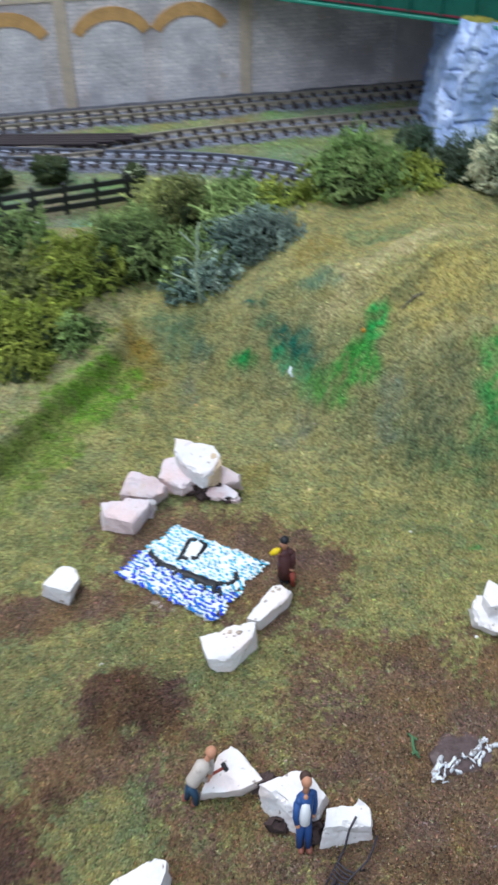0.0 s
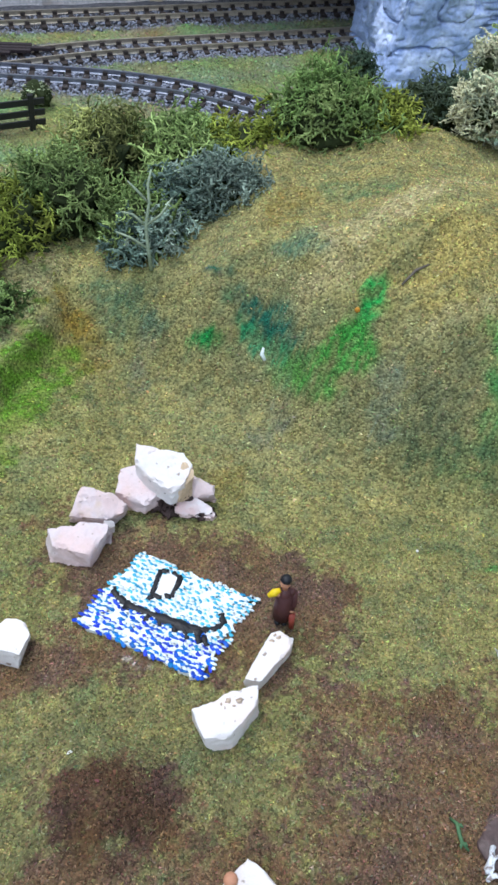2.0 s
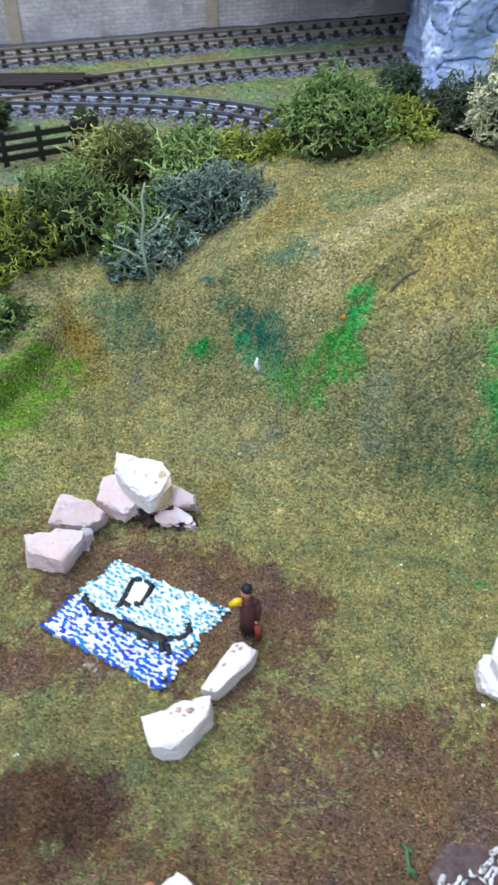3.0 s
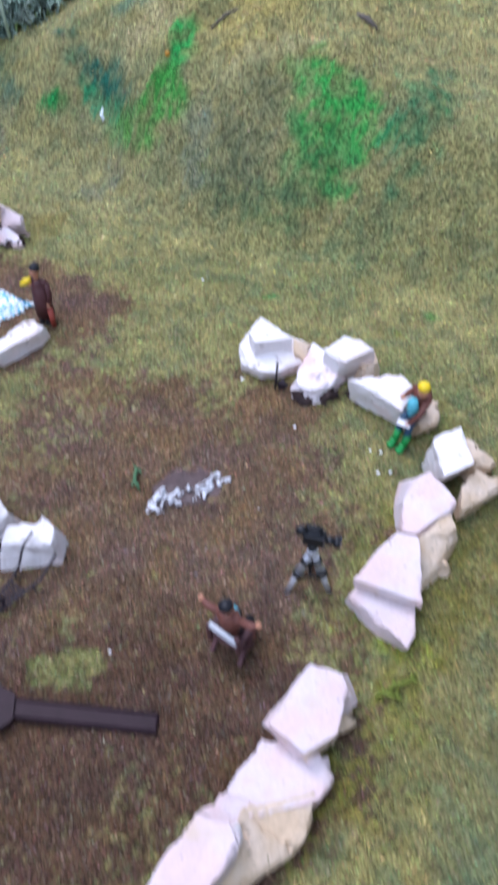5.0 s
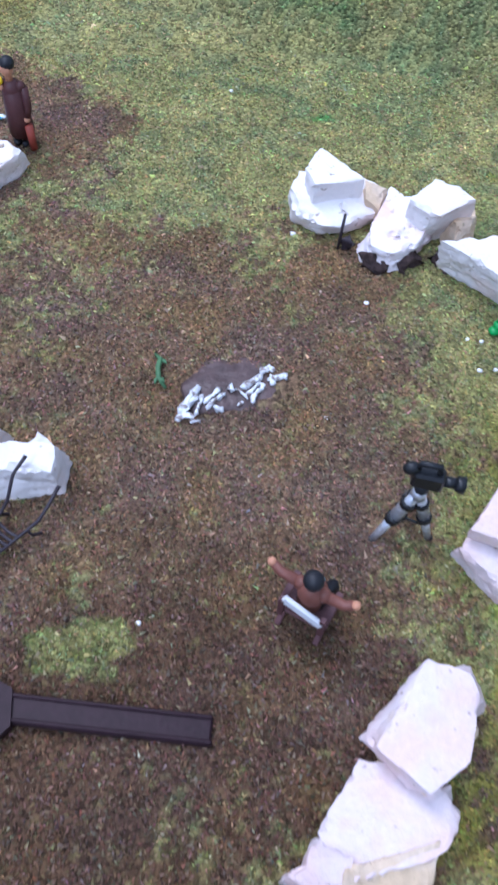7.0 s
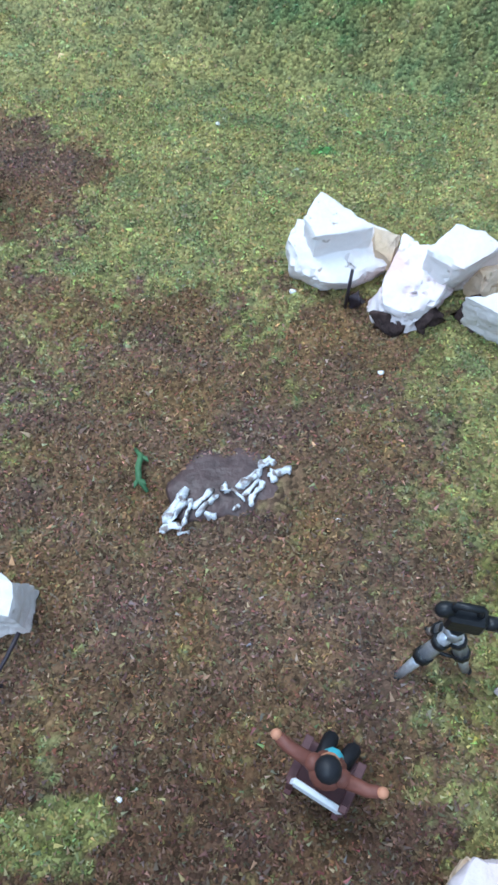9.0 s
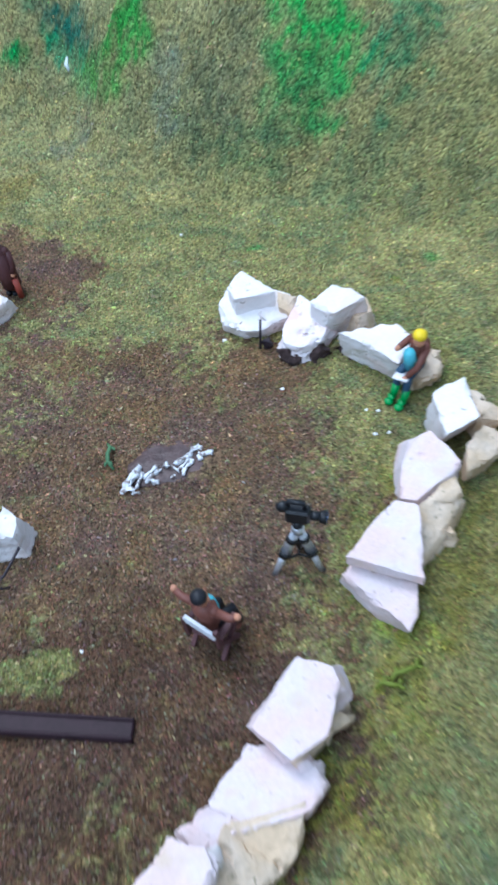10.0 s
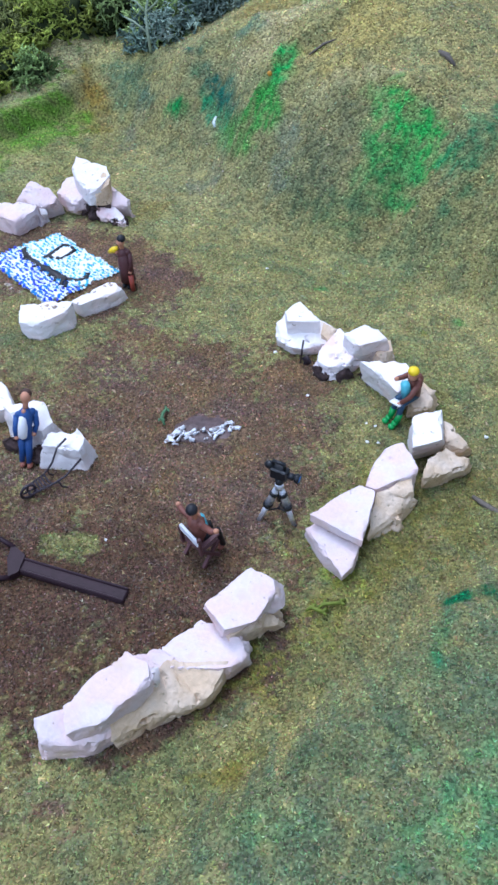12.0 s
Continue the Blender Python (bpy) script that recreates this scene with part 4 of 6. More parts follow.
hedge(-0.036, 0.368, 0.036, 0.026, 0.024, 0.026, L_OLIVE, "olive and green lichen bush in the hedge", 360)
hedge(-0.006, 0.364, 0.038, 0.026, 0.024, 0.024, L_GREEN, "deep green lichen bush in the hedge", 360)
hedge(0.018, 0.368, 0.039, 0.024, 0.022, 0.020, L_YELLOW, "yellow-green lichen bush in the hedge", 300)
hedge(-0.022, 0.329, 0.034, 0.022, 0.016, 0.018, L_GREEN, "mid green lichen bush low in the hedge", 300)
hedge(0.002, 0.334, 0.040, 0.031, 0.016, 0.021, L_TEAL, "grey-teal lichen bush spreading over the turf", 420)
hedge(-0.018, 0.318, 0.031, 0.023, 0.015, 0.017, L_TEAL, "grey-teal lichen bush with bare stems", 320)
hedge(0.050, 0.371, 0.054, 0.031, 0.022, 0.026, L_GREEN, "large bright green lichen bush on the hill's edge", 560)
hedge(0.070, 0.369, 0.052, 0.018, 0.015, 0.018, L_YELLOW, "yellow-green lichen bush on the hill's edge", 320)
hedge(0.099, 0.391, 0.052, 0.026, 0.016, 0.018, L_DARK, "dark grey-green lichen bush below the cliff", 320)
hedge(0.140, 0.408, 0.066, 0.022, 0.018, 0.020, L_GREEN, "deep green lichen bush below the cliff", 300)
hedge(0.121, 0.402, 0.066, 0.011, 0.012, 0.012, L_PALE, "straw-coloured lichen tuft below the cliff", 160)
hedge(0.116, 0.376, 0.059, 0.020, 0.014, 0.014, L_PALE, "pale beige-green lichen bush on the hill", 380)
hedge(0.170, 0.385, 0.058, 0.024, 0.020, 0.020, L_DARK, "dark green lichen bush on the hill", 220)
hedge(0.112, 0.575, -0.006, 0.018, 0.016, 0.018, L_DARK, "dark green lichen bush beside the cliff foot", 200)
hedge(0.075, 0.520, -0.008, 0.016, 0.014, 0.016, L_DARK, "brown-green lichen tuft beside the siding", 160)
for x, y, s, m, label in ((-0.131, 0.552, 0.0125, L_DARK, "small dark green shrub beyond the fence"), (-0.168, 0.540, 0.012, L_DARK, "small dark green shrub beside the fence"),
                          (-0.076, 0.553, 0.0085, L_PALE, "dry beige grass tuft beyond the fence")):
    lichen_bush("shrub", x, y, -0.026 + 0.9 * s, s * 1.2, s, s * 0.8, m, label, 150, int(1e4 * abs(x)), 0.00035, 0.8)


STEMMED = next(b for b in HEDGE if b["label"].endswith("bare stems"))
STEM = surface("pale_lichen_stem", (0.30, 0.37, 0.26), 0.85, 0.3, 300, 1200, 0.5)
bm = bmesh.new()
tube(bm, [(-0.0194, 0.3034, 0.0303), (-0.0205, 0.3044, 0.0379), (-0.0212, 0.3064, 0.0452), (-0.0201, 0.3084, 0.0522), (-0.0204, 0.3104, 0.0580), (-0.0193, 0.3124, 0.0619)], [.0007, .00062, .00056, .0005, .00045, .0003], 7)
part("stem", bm, STEM, STEMMED, flat=False)
bm = bmesh.new()
tube(bm, [(-0.0205, 0.3044, 0.0379), (-0.0263, 0.3054, 0.0414), (-0.0309, 0.3064, 0.0428)], [.00045, .0004, .00025], 6)
part("branch", bm, STEM, STEMMED, flat=False)
bm = bmesh.new()
tube(bm, [(-0.0212, 0.3064, 0.0452), (-0.0163, 0.3064, 0.0494), (-0.0127, 0.3074, 0.0550)], [.00045, .0004, .00025], 6)
part("branch", bm, STEM, STEMMED, flat=False)
bm = bmesh.new()
tube(bm, [(-0.0201, 0.3084, 0.0522), (-0.0243, 0.3094, 0.0565), (-0.0269, 0.3104, 0.0588)], [.00045, .0004, .00025], 6)
part("branch", bm, STEM, STEMMED, flat=False)
bm = bmesh.new()
tube(bm, [(-0.0212, 0.3064, 0.0452), (-0.0253, 0.3064, 0.0492), (-0.0289, 0.3074, 0.0496)], [.00045, .0004, .00025], 6)
part("branch", bm, STEM, STEMMED, flat=False)

# ---- plaster ruins ----
def ruin_block(foot, top, label, seed, material=PLASTER, z0=None, rough=0.0008, name="plaster_block"):
    """A broken plaster block between a foot outline and a top outline with heights above the ground."""
    r = random.Random(seed)
    cx, cy = sum(p[0] for p in foot) / len(foot), sum(p[1] for p in foot) / len(foot)
    gz = ground_z(cx, cy)
    low = gz - 0.0008 if z0 is None else gz + z0
    bm = bmesh.new()
    a = [bm.verts.new((x, y, low)) for x, y in foot]
    b = [bm.verts.new((x, y, gz + h)) for x, y, h in top]
    n = len(a)
    bm.faces.new(a[::-1])
    bm.faces.new(b)
    for k in range(n):
        bm.faces.new((a[k], a[(k + 1) % n], b[(k + 1) % n], b[k]))
    bmesh.ops.recalc_face_normals(bm, faces=bm.faces)
    bmesh.ops.triangulate(bm, faces=bm.faces)
    shift = Vector((r.random() * 9, r.random() * 9, 0))

    def split(most):
        for _ in range(4):
            long = [e for e in bm.edges if e.calc_length() > most]
            if not long:
                break
            bmesh.ops.subdivide_edges(bm, edges=long, cuts=1)
            bmesh.ops.triangulate(bm, faces=[f for f in bm.faces if len(f.verts) > 3])
        bm.normal_update()

    split(0.0034)
    for v in bm.verts:
        p = v.co * 170 + shift
        d = 0.70 * rough * noise.noise_vector(p) + 0.50 * rough * noise.noise_vector(p * 2.4)
        d.z *= 0.45
        v.co += d
    split(0.0015)
    worn = {v for e in bm.edges if len(e.link_faces) == 2 and e.calc_face_angle(0.0) > 0.45 for v in e.verts}
    for v in worn:
        p = v.co * 330 + shift
        v.co -= v.normal * (0.00008 + 1.9 * rough * max(0.0, noise.noise(p) + 0.02 + 0.5 * noise.noise(p * 2.7)))
    split(0.0009)
    bmesh.ops.smooth_vert(bm, verts=bm.verts, factor=0.12, use_axis_x=True, use_axis_y=True, use_axis_z=True)
    bm.normal_update()
    for v in bm.verts:
        p = v.co * 420 + shift
        ledges = abs(noise.noise(Vector((p.x * 0.5, p.y * 0.5, p.z * 1.6))))
        flank = 0.75 - 0.60 * max(0.0, v.normal.z)
        v.co += v.normal * rough * flank * (0.32 * noise.noise(p) + 0.26 * noise.noise(p * 2.6) - 0.50 * max(0.0, 0.10 - ledges) / 0.10)
    ob = solid(name, bm, material, cx, cy, low, flat=False, label=label, category="rubble", group="plaster ruins")
    ob.data.set_sharp_from_angle(angle=math.radians(32))
    return ob


def at(points, h):
    return [(x, y, h) for x, y in points]


# the long wall in front
ruin_block([(.0486, .0264), (.0547, .0290), (.0596, .0308), (.0664, .0316), (.0668, .0302), (.0624, .0247), (.0520, .0214)],
           [(.0498, .0259, .0085), (.0547, .0290, .0090), (.0596, .0308, .0090), (.0664, .0316, .0080), (.0659, .0288, .0055), (.0627, .0249, .0050), (.0528, .0219, .0062)],
           "pale plaster block ending the long wall", 1, PLASTER, rough=.0007)
ruin_block([(.0720, .0457), (.0790, .0472), (.0846, .0518), (.0839, .0475), (.0831, .0439), (.0814, .0410), (.0760, .0368), (.0707, .0326), (.0667, .0275), (.0651, .0292), (.0692, .0374), (.0712, .0427)],
           [(.0720, .0457, .0094), (.0790, .0472, .0088), (.0850, .0491, .0080), (.0841, .0456, .0070), (.0828, .0421, .0060), (.0812, .0397, .0048), (.0758, .0363, .0044), (.0705, .0320, .0044), (.0656, .0268, .0044), (.0651, .0292, .0072), (.0692, .0374, .0100), (.0712, .0427, .0102)],
           "cream plaster flank with mossy stains and specks", 34, CREAM, rough=.0009)
ruin_block([(.0694, .0403), (.0717, .0418), (.0726, .0399), (.0714, .0382), (.0697, .0383)],
           [(.0694, .0403, .0128), (.0717, .0418, .0124), (.0726, .0399, .0110), (.0714, .0382, .0105), (.0697, .0383, .0118)],
           "bright white plaster lump in the long wall", 40, WHITE_PLASTER, z0=.0050, rough=.0006)
ruin_block([(.0647, .0407), (.0696, .0389), (.0714, .0382), (.0706, .0360), (.0665, .0312), (.0641, .0278), (.0588, .0250), (.0571, .0293), (.0603, .0339)],
           [(.0647, .0419, .0150), (.0704, .0398, .0158), (.0723, .0389, .0152), (.0717, .0365, .0146), (.0672, .0302, .0126), (.0640, .0266, .0114), (.0581, .0240, .0098), (.0560, .0287, .0118), (.0591, .0340, .0136)],
           "large slanting pale plaster slab in the long wall", 2, PLASTER, z0=.0035, rough=.0007)
ruin_block([(.0707, .0497), (.0725, .0526), (.0751, .0558), (.0764, .0580), (.0834, .0570), (.0867, .0568), (.0890, .0543), (.0846, .0482), (.0799, .0466), (.0736, .0442)],
           [(.0693, .0494, .0064), (.0711, .0528, .0058), (.0742, .0568, .0054), (.0758, .0593, .0052), (.0843, .0581, .0058), (.0870, .0538, .0066), (.0891, .0523, .0058), (.0857, .0475, .0078), (.0802, .0452, .0084), (.0728, .0431, .0090)],
           "lumpy pale plaster block joining the long wall", 4, PLASTER, rough=.0010)
ruin_block([(.0648, .0446), (.0676, .0456), (.0695, .0487), (.0729, .0463), (.0723, .0424), (.0689, .0408)],
           [(.0644, .0446, .0100), (.0672, .0458, .0092), (.0695, .0491, .0070), (.0732, .0465, .0086), (.0727, .0422, .0096), (.0689, .0404, .0110)],
           "pale plaster lump wedged in the long wall", 44, PLASTER, rough=.0009)
ruin_block([(.0843, .0705), (.0918, .0720), (.0937, .0659), (.0902, .0634), (.0815, .0548), (.0752, .0614)],
           [(.0842, .0711, .0125), (.0900, .0689, .0125), (.0912, .0657, .0118), (.0886, .0574, .0118), (.0830, .0531, .0125), (.0765, .0590, .0118)],
           "flat-topped pale pink plaster block with a broken edge", 3, PLASTER, z0=.0062, rough=.0007)
ruin_block([(.0840, .0702), (.0934, .0664), (.0901, .0634), (.0833, .0550), (.0784, .0598)],
           [(.0839, .0712, .0086), (.0905, .0673, .0086), (.0887, .0587, .0086), (.0831, .0540, .0086), (.0774, .0594, .0086)],
           "cream plaster block under the flat-topped one", 39, CREAM, rough=.0009)
ruin_block([(.0834, .0549), (.0858, .0556), (.0878, .0576), (.0878, .0549), (.0842, .0544)],
           [(.0834, .0549, .0078), (.0858, .0556, .0080), (.0877, .0555, .0060), (.0876, .0539, .0042), (.0846, .0525, .0060)],
           "broken-off lump of pale plaster under the flat block", 37, PLASTER, rough=.0009)
ruin_block([(.0885, .0599), (.0903, .0634), (.0938, .0665), (.0935, .0647), (.0894, .0627)],
           [(.0885, .0599, .0075), (.0903, .0634, .0070), (.0929, .0638, .0055), (.0927, .0626, .0040), (.0897, .0604, .0050)],
           "broken-off lump of cream plaster under the flat block", 38, CREAM, rough=.0009)
# the broken wall
ruin_block([(.0921, .0920), (.0964, .0943), (.1069, .0893), (.1066, .0845), (.1040, .0813), (.0986, .0842)],
           [(.0929, .0908, .0052), (.0964, .0943, .0055), (.1069, .0893, .0050), (.1063, .0821, .0048), (.1042, .0791, .0042), (.0999, .0831, .0050)],
           "flat pink plaster slab lying lowest in the broken wall", 5, PLASTER, rough=.0006)
ruin_block([(.0935, .0918), (.0988, .0994), (.1036, .1046), (.1081, .1025), (.1080, .0963), (.1073, .0869)],
           [(.0935, .0918, .0095), (.0988, .0994, .0092), (.1036, .1046, .0090), (.1081, .1025, .0105), (.1080, .0963, .0100), (.1073, .0869, .0093)],
           "wedge-shaped pink plaster slab with pitted face", 6, PLASTER, z0=.0066, rough=.0004)
ruin_block([(.1082, .1038), (.1161, .1107), (.1191, .1119), (.1182, .1083), (.1141, .0994), (.1085, .0937), (.1081, .0973)],
           [(.1082, .1038, .0085), (.1161, .1107, .0085), (.1173, .1067, .0074), (.1165, .1056, .0060), (.1129, .0982, .0036), (.1081, .0929, .0030), (.1081, .0973, .0062)],
           "sloping cream plaster rubble behind the slabs", 7, CREAM, rough=.0009)
ruin_block([(.1100, .1200), (.1121, .1206), (.1177, .1123), (.1160, .1104), (.1080, .1047), (.1049, .1125), (.1052, .1194), (.1071, .1269)],
           [(.1100, .1200, .0102), (.1121, .1206, .0110), (.1177, .1123, .0107), (.1160, .1104, .0100), (.1080, .1047, .0086), (.1050, .1062, .0078), (.1061, .1143, .0082), (.1081, .1190, .0088)],
           "pale pink plaster slab leaning in the broken wall", 8, PLASTER, rough=.0006)
ruin_block([(.1192, .1147), (.1193, .1178), (.1237, .1227), (.1318, .1278), (.1316, .1255), (.1250, .1188)],
           [(.1185, .1115, .0078), (.1193, .1178, .0095), (.1237, .1227, .0095), (.1301, .1226, .0070), (.1301, .1207, .0060), (.1237, .1154, .0068)],
           "rough cream-pink plaster block at the wall's corner", 9, CREAM, rough=.0010)
ruin_block([(.1132, .1321), (.1175, .1321), (.1207, .1332), (.1244, .1318), (.1154, .1257)],
           [(.1136, .1293, .0128), (.1175, .1321, .0130), (.1207, .1332, .0132), (.1222, .1217, .0132), (.1148, .1175, .0124)],
           "bright white plaster block standing in the broken wall", 10, WHITE_PLASTER, rough=.0006)
ruin_block([(.1218, .1324), (.1240, .1322), (.1267, .1303), (.1316, .1329), (.1302, .1309), (.1230, .1264)],
           [(.1218, .1324, .0100), (.1240, .1322, .0096), (.1267, .1303, .0085), (.1302, .1279, .0064), (.1289, .1264, .0058), (.1230, .1264, .0086)],
           "cream plaster slab leaning against the white block", 11, CREAM, rough=.0008)
# the ruin's far end
ruin_block([(.0686, .1707), (.0679, .1734), (.0682, .1656), (.0728, .1622), (.0780, .1624), (.0865, .1672), (.0870, .1674), (.0814, .1704)],
           [(.0686, .1707, .0085), (.0673, .1665, .0070), (.0680, .1625, .0048), (.0723, .1596, .0046), (.0772, .1594, .0046), (.0846, .1628, .0058), (.0870, .1674, .0075), (.0814, .1704, .0080)],
           "broken white plaster block at the wall's end", 12, WHITE_PLASTER, rough=.0009)
ruin_block([(.0728, .1744), (.0807, .1664), (.0812, .1658), (.0717, .1637), (.0697, .1677)],
           [(.0728, .1744, .0118), (.0807, .1664, .0115), (.0812, .1658, .0112), (.0717, .1637, .0110), (.0697, .1677, .0115)],
           "bright white plaster block stacked at the wall's end", 32, WHITE_PLASTER, z0=.0050, rough=.0005)
ruin_block([(.0817, .1677), (.0869, .1677), (.0848, .1626), (.0820, .1640)],
           [(.0817, .1677, .0096), (.0869, .1677, .0080), (.0848, .1626, .0066), (.0820, .1640, .0080)],
           "cream plaster chip beside the stacked block", 36, CREAM, z0=.0040, rough=.0006)
ruin_block([(.0879, .1672), (.0903, .1635), (.0980, .1649), (.0951, .1590), (.0875, .1520), (.0815, .1545), (.0809, .1591), (.0855, .1631)],
           [(.0879, .1672, .0088), (.0903, .1635, .0095), (.0950, .1581, .0082), (.0924, .1550, .0052), (.0865, .1522, .0046), (.0824, .1540, .0050), (.0826, .1585, .0070), (.0855, .1631, .0080)],
           "crumbly pink plaster rubble between two blocks", 13, DIRTY, rough=.0014)
ruin_block([(.0892, .1602), (.0948, .1652), (.0995, .1640), (.1068, .1647), (.0960, .1617)],
           [(.0892, .1602, .0124), (.0948, .1652, .0130), (.0995, .1640, .0130), (.1023, .1610, .0122), (.0949, .1555, .0122)],
           "large white plaster block with a flat top", 14, WHITE_PLASTER, rough=.0006)
ruin_block([(.0972, .1547), (.1010, .1534), (.1089, .1540), (.1156, .1520), (.1105, .1439), (.1038, .1494)],
           [(.0951, .1532, .0088), (.1010, .1534, .0100), (.1089, .1540, .0105), (.1121, .1497, .0098), (.1088, .1420, .0086), (.1030, .1474, .0085)],
           "long white plaster block in front of the wall", 15, WHITE_PLASTER, rough=.0007)
ruin_block([(.1110, .1455), (.1165, .1440), (.1205, .1500), (.1130, .1545)], at([(.1112, .1450), (.1160, .1442), (.1190, .1490), (.1130, .1530)], .0060),
           "low cream plaster rubble in the broken wall", 16, CREAM, rough=.0009)
ruin_block([(.1128, .1497), (.1172, .1536), (.1198, .1489), (.1185, .1452), (.1135, .1428), (.1114, .1425)],
           [(.1128, .1497, .0088), (.1159, .1474, .0080), (.1186, .1447, .0062), (.1178, .1420, .0050), (.1136, .1403, .0045), (.1114, .1425, .0068)],
           "cream plaster lump at the long white block's end", 41, CREAM, rough=.0009)
# beside the mosaic
ruin_block([(-.0257, .2336), (-.0123, .2297), (-.0099, .2264), (-.0124, .2218), (-.0160, .2196), (-.0236, .2255), (-.0264, .2296)],
           [(-.0257, .2336, .0182), (-.0123, .2297, .0178), (-.0099, .2264, .0164), (-.0124, .2218, .0136), (-.0160, .2196, .0126), (-.0236, .2255, .0140), (-.0264, .2296, .0156)],
           "large white plaster block resting on smaller rubble", 17, WHITE_PLASTER, z0=.0065, rough=.0006)
ruin_block([(-.0290, .2236), (-.0198, .2230), (-.0180, .2290), (-.0285, .2320)], [(-.0290, .2246, .0048), (-.0200, .2236, .0040), (-.0186, .2284, .0058), (-.0280, .2310, .0062)],
           "cream-pink plaster slab lowest in the heap", 18, CREAM, rough=.0010)
ruin_block([(-.0123, .2293), (-.0095, .2261), (-.0098, .2238), (-.0137, .2203), (-.0152, .2212), (-.0138, .2254)],
           [(-.0123, .2293, .0174), (-.0095, .2261, .0162), (-.0098, .2238, .0140), (-.0137, .2203, .0110), (-.0152, .2212, .0124), (-.0138, .2254, .0156)],
           "cream plaster face broken off the large white block", 42, CREAM, z0=.0060, rough=.0007)
ruin_block([(-.0349, .2160), (-.0327, .2159), (-.0322, .2166), (-.0343, .2164)],
           [(-.0349, .2160, .0046), (-.0327, .2159, .0046), (-.0322, .2155, .0030), (-.0343, .2149, .0030)],
           "small white plaster lump between two pink blocks", 43, WHITE_PLASTER, rough=.0005)
ruin_block([(-.0306, .2314), (-.0262, .2319), (-.0186, .2234), (-.0212, .2218), (-.0237, .2200), (-.0320, .2251)],
           [(-.0306, .2314, .0100), (-.0262, .2319, .0110), (-.0186, .2234, .0094), (-.0212, .2218, .0072), (-.0237, .2200, .0062), (-.0320, .2251, .0070)],
           "tilted pink plaster slab under the large white one", 33, PLASTER, z0=.0020, rough=.0007)
ruin_block([(-.0228, .2268), (-.0118, .2268), (-.0108, .2325), (-.0232, .2335)], at([(-.0225, .2270), (-.0120, .2270), (-.0110, .2320), (-.0228, .2328)], .0082),
           "pink plaster rubble inside the heap", 35, DIRTY, rough=.0012)
ruin_block([(-.0111, .2291), (-.0076, .2277), (-.0029, .2265), (-.0025, .2274), (-.0090, .2262), (-.0131, .2250)],
           [(-.0111, .2291, .0105), (-.0076, .2277, .0096), (-.0029, .2265, .0076), (-.0034, .2240, .0058), (-.0094, .2236, .0050), (-.0131, .2250, .0086)],
           "cream-white plaster block under the large one", 19, PLASTER, rough=.0007)
ruin_block([(-.0158, .2240), (-.0104, .2249), (-.0064, .2224), (-.0027, .2223), (-.0037, .2193), (-.0142, .2207), (-.0173, .2241)],
           [(-.0158, .2240, .0062), (-.0104, .2249, .0052), (-.0064, .2224, .0042), (-.0033, .2206, .0028), (-.0039, .2190, .0014), (-.0139, .2199, .0026), (-.0170, .2224, .0038)],
           "crumbling grey-white plaster rubble with soil on it", 20, DIRTY, rough=.0013)
ruin_block([(-.0414, .2236), (-.0324, .2215), (-.0281, .2232), (-.0293, .2216), (-.0337, .2186), (-.0459, .2201), (-.0435, .2202)],
           [(-.0414, .2236, .0115), (-.0324, .2215, .0106), (-.0285, .2190, .0090), (-.0296, .2171, .0070), (-.0335, .2157, .0056), (-.0448, .2167, .0062), (-.0435, .2202, .0096)],
           "pinkish plaster block beside the mosaic", 21, PLASTER, rough=.0008)
ruin_block([(-.0516, .2136), (-.0417, .2126), (-.0333, .2120), (-.0327, .2166), (-.0389, .2028), (-.0500, .2060)],
           [(-.0503, .2113, .0078), (-.0417, .2126, .0086), (-.0333, .2120, .0086), (-.0340, .2097, .0076), (-.0390, .2028, .0066), (-.0490, .2067, .0062)],
           "pink-white plaster block at the mosaic's corner", 22, PLASTER, rough=.0007)
ruin_block([(-.0591, .1836), (-.0541, .1822), (-.0542, .1824), (-.0559, .1730), (-.0656, .1771)],
           [(-.0591, .1836, .0075), (-.0541, .1822, .0075), (-.0528, .1785, .0072), (-.0552, .1730, .0068), (-.0641, .1761, .0068)],
           "single white plaster block on brown soil", 23, WHITE_PLASTER, rough=.0005)
ruin_block([(.0072, .1762), (.0097, .1768), (.0142, .1770), (.0129, .1732), (.0037, .1638), (-.0006, .1656)],
           [(.0072, .1762, .0060), (.0097, .1768, .0060), (.0132, .1750, .0062), (.0116, .1712, .0060), (.0030, .1627, .0056), (-.0009, .1639, .0056)],
           "narrow white plaster block along the mosaic", 24, WHITE_PLASTER, rough=.0005)
ruin_block([(-.0139, .1570), (-.0107, .1567), (-.0040, .1597), (.0021, .1605), (.0027, .1575), (-.0050, .1482), (-.0102, .1482)],
           [(-.0144, .1560, .0075), (-.0107, .1567, .0080), (-.0040, .1597, .0085), (.0021, .1605, .0085), (.0013, .1558, .0076), (-.0062, .1487, .0065), (-.0119, .1488, .0062)],
           "wide white plaster block with pitted top", 25, WHITE_PLASTER, rough=.0005)
# beside the diggers
ruin_block([(-.0045, .1218), (-.0027, .1209), (.0040, .1146), (-.0018, .1114), (-.0128, .1103), (-.0081, .1191)],
           [(-.0045, .1218, .0062), (-.0027, .1209, .0062), (.0036, .1125, .0055), (-.0018, .1101, .0052), (-.0121, .1093, .0050), (-.0081, .1191, .0060)],
           "flat white plaster slab with pitted face", 26, WHITE_PLASTER, rough=.0005)
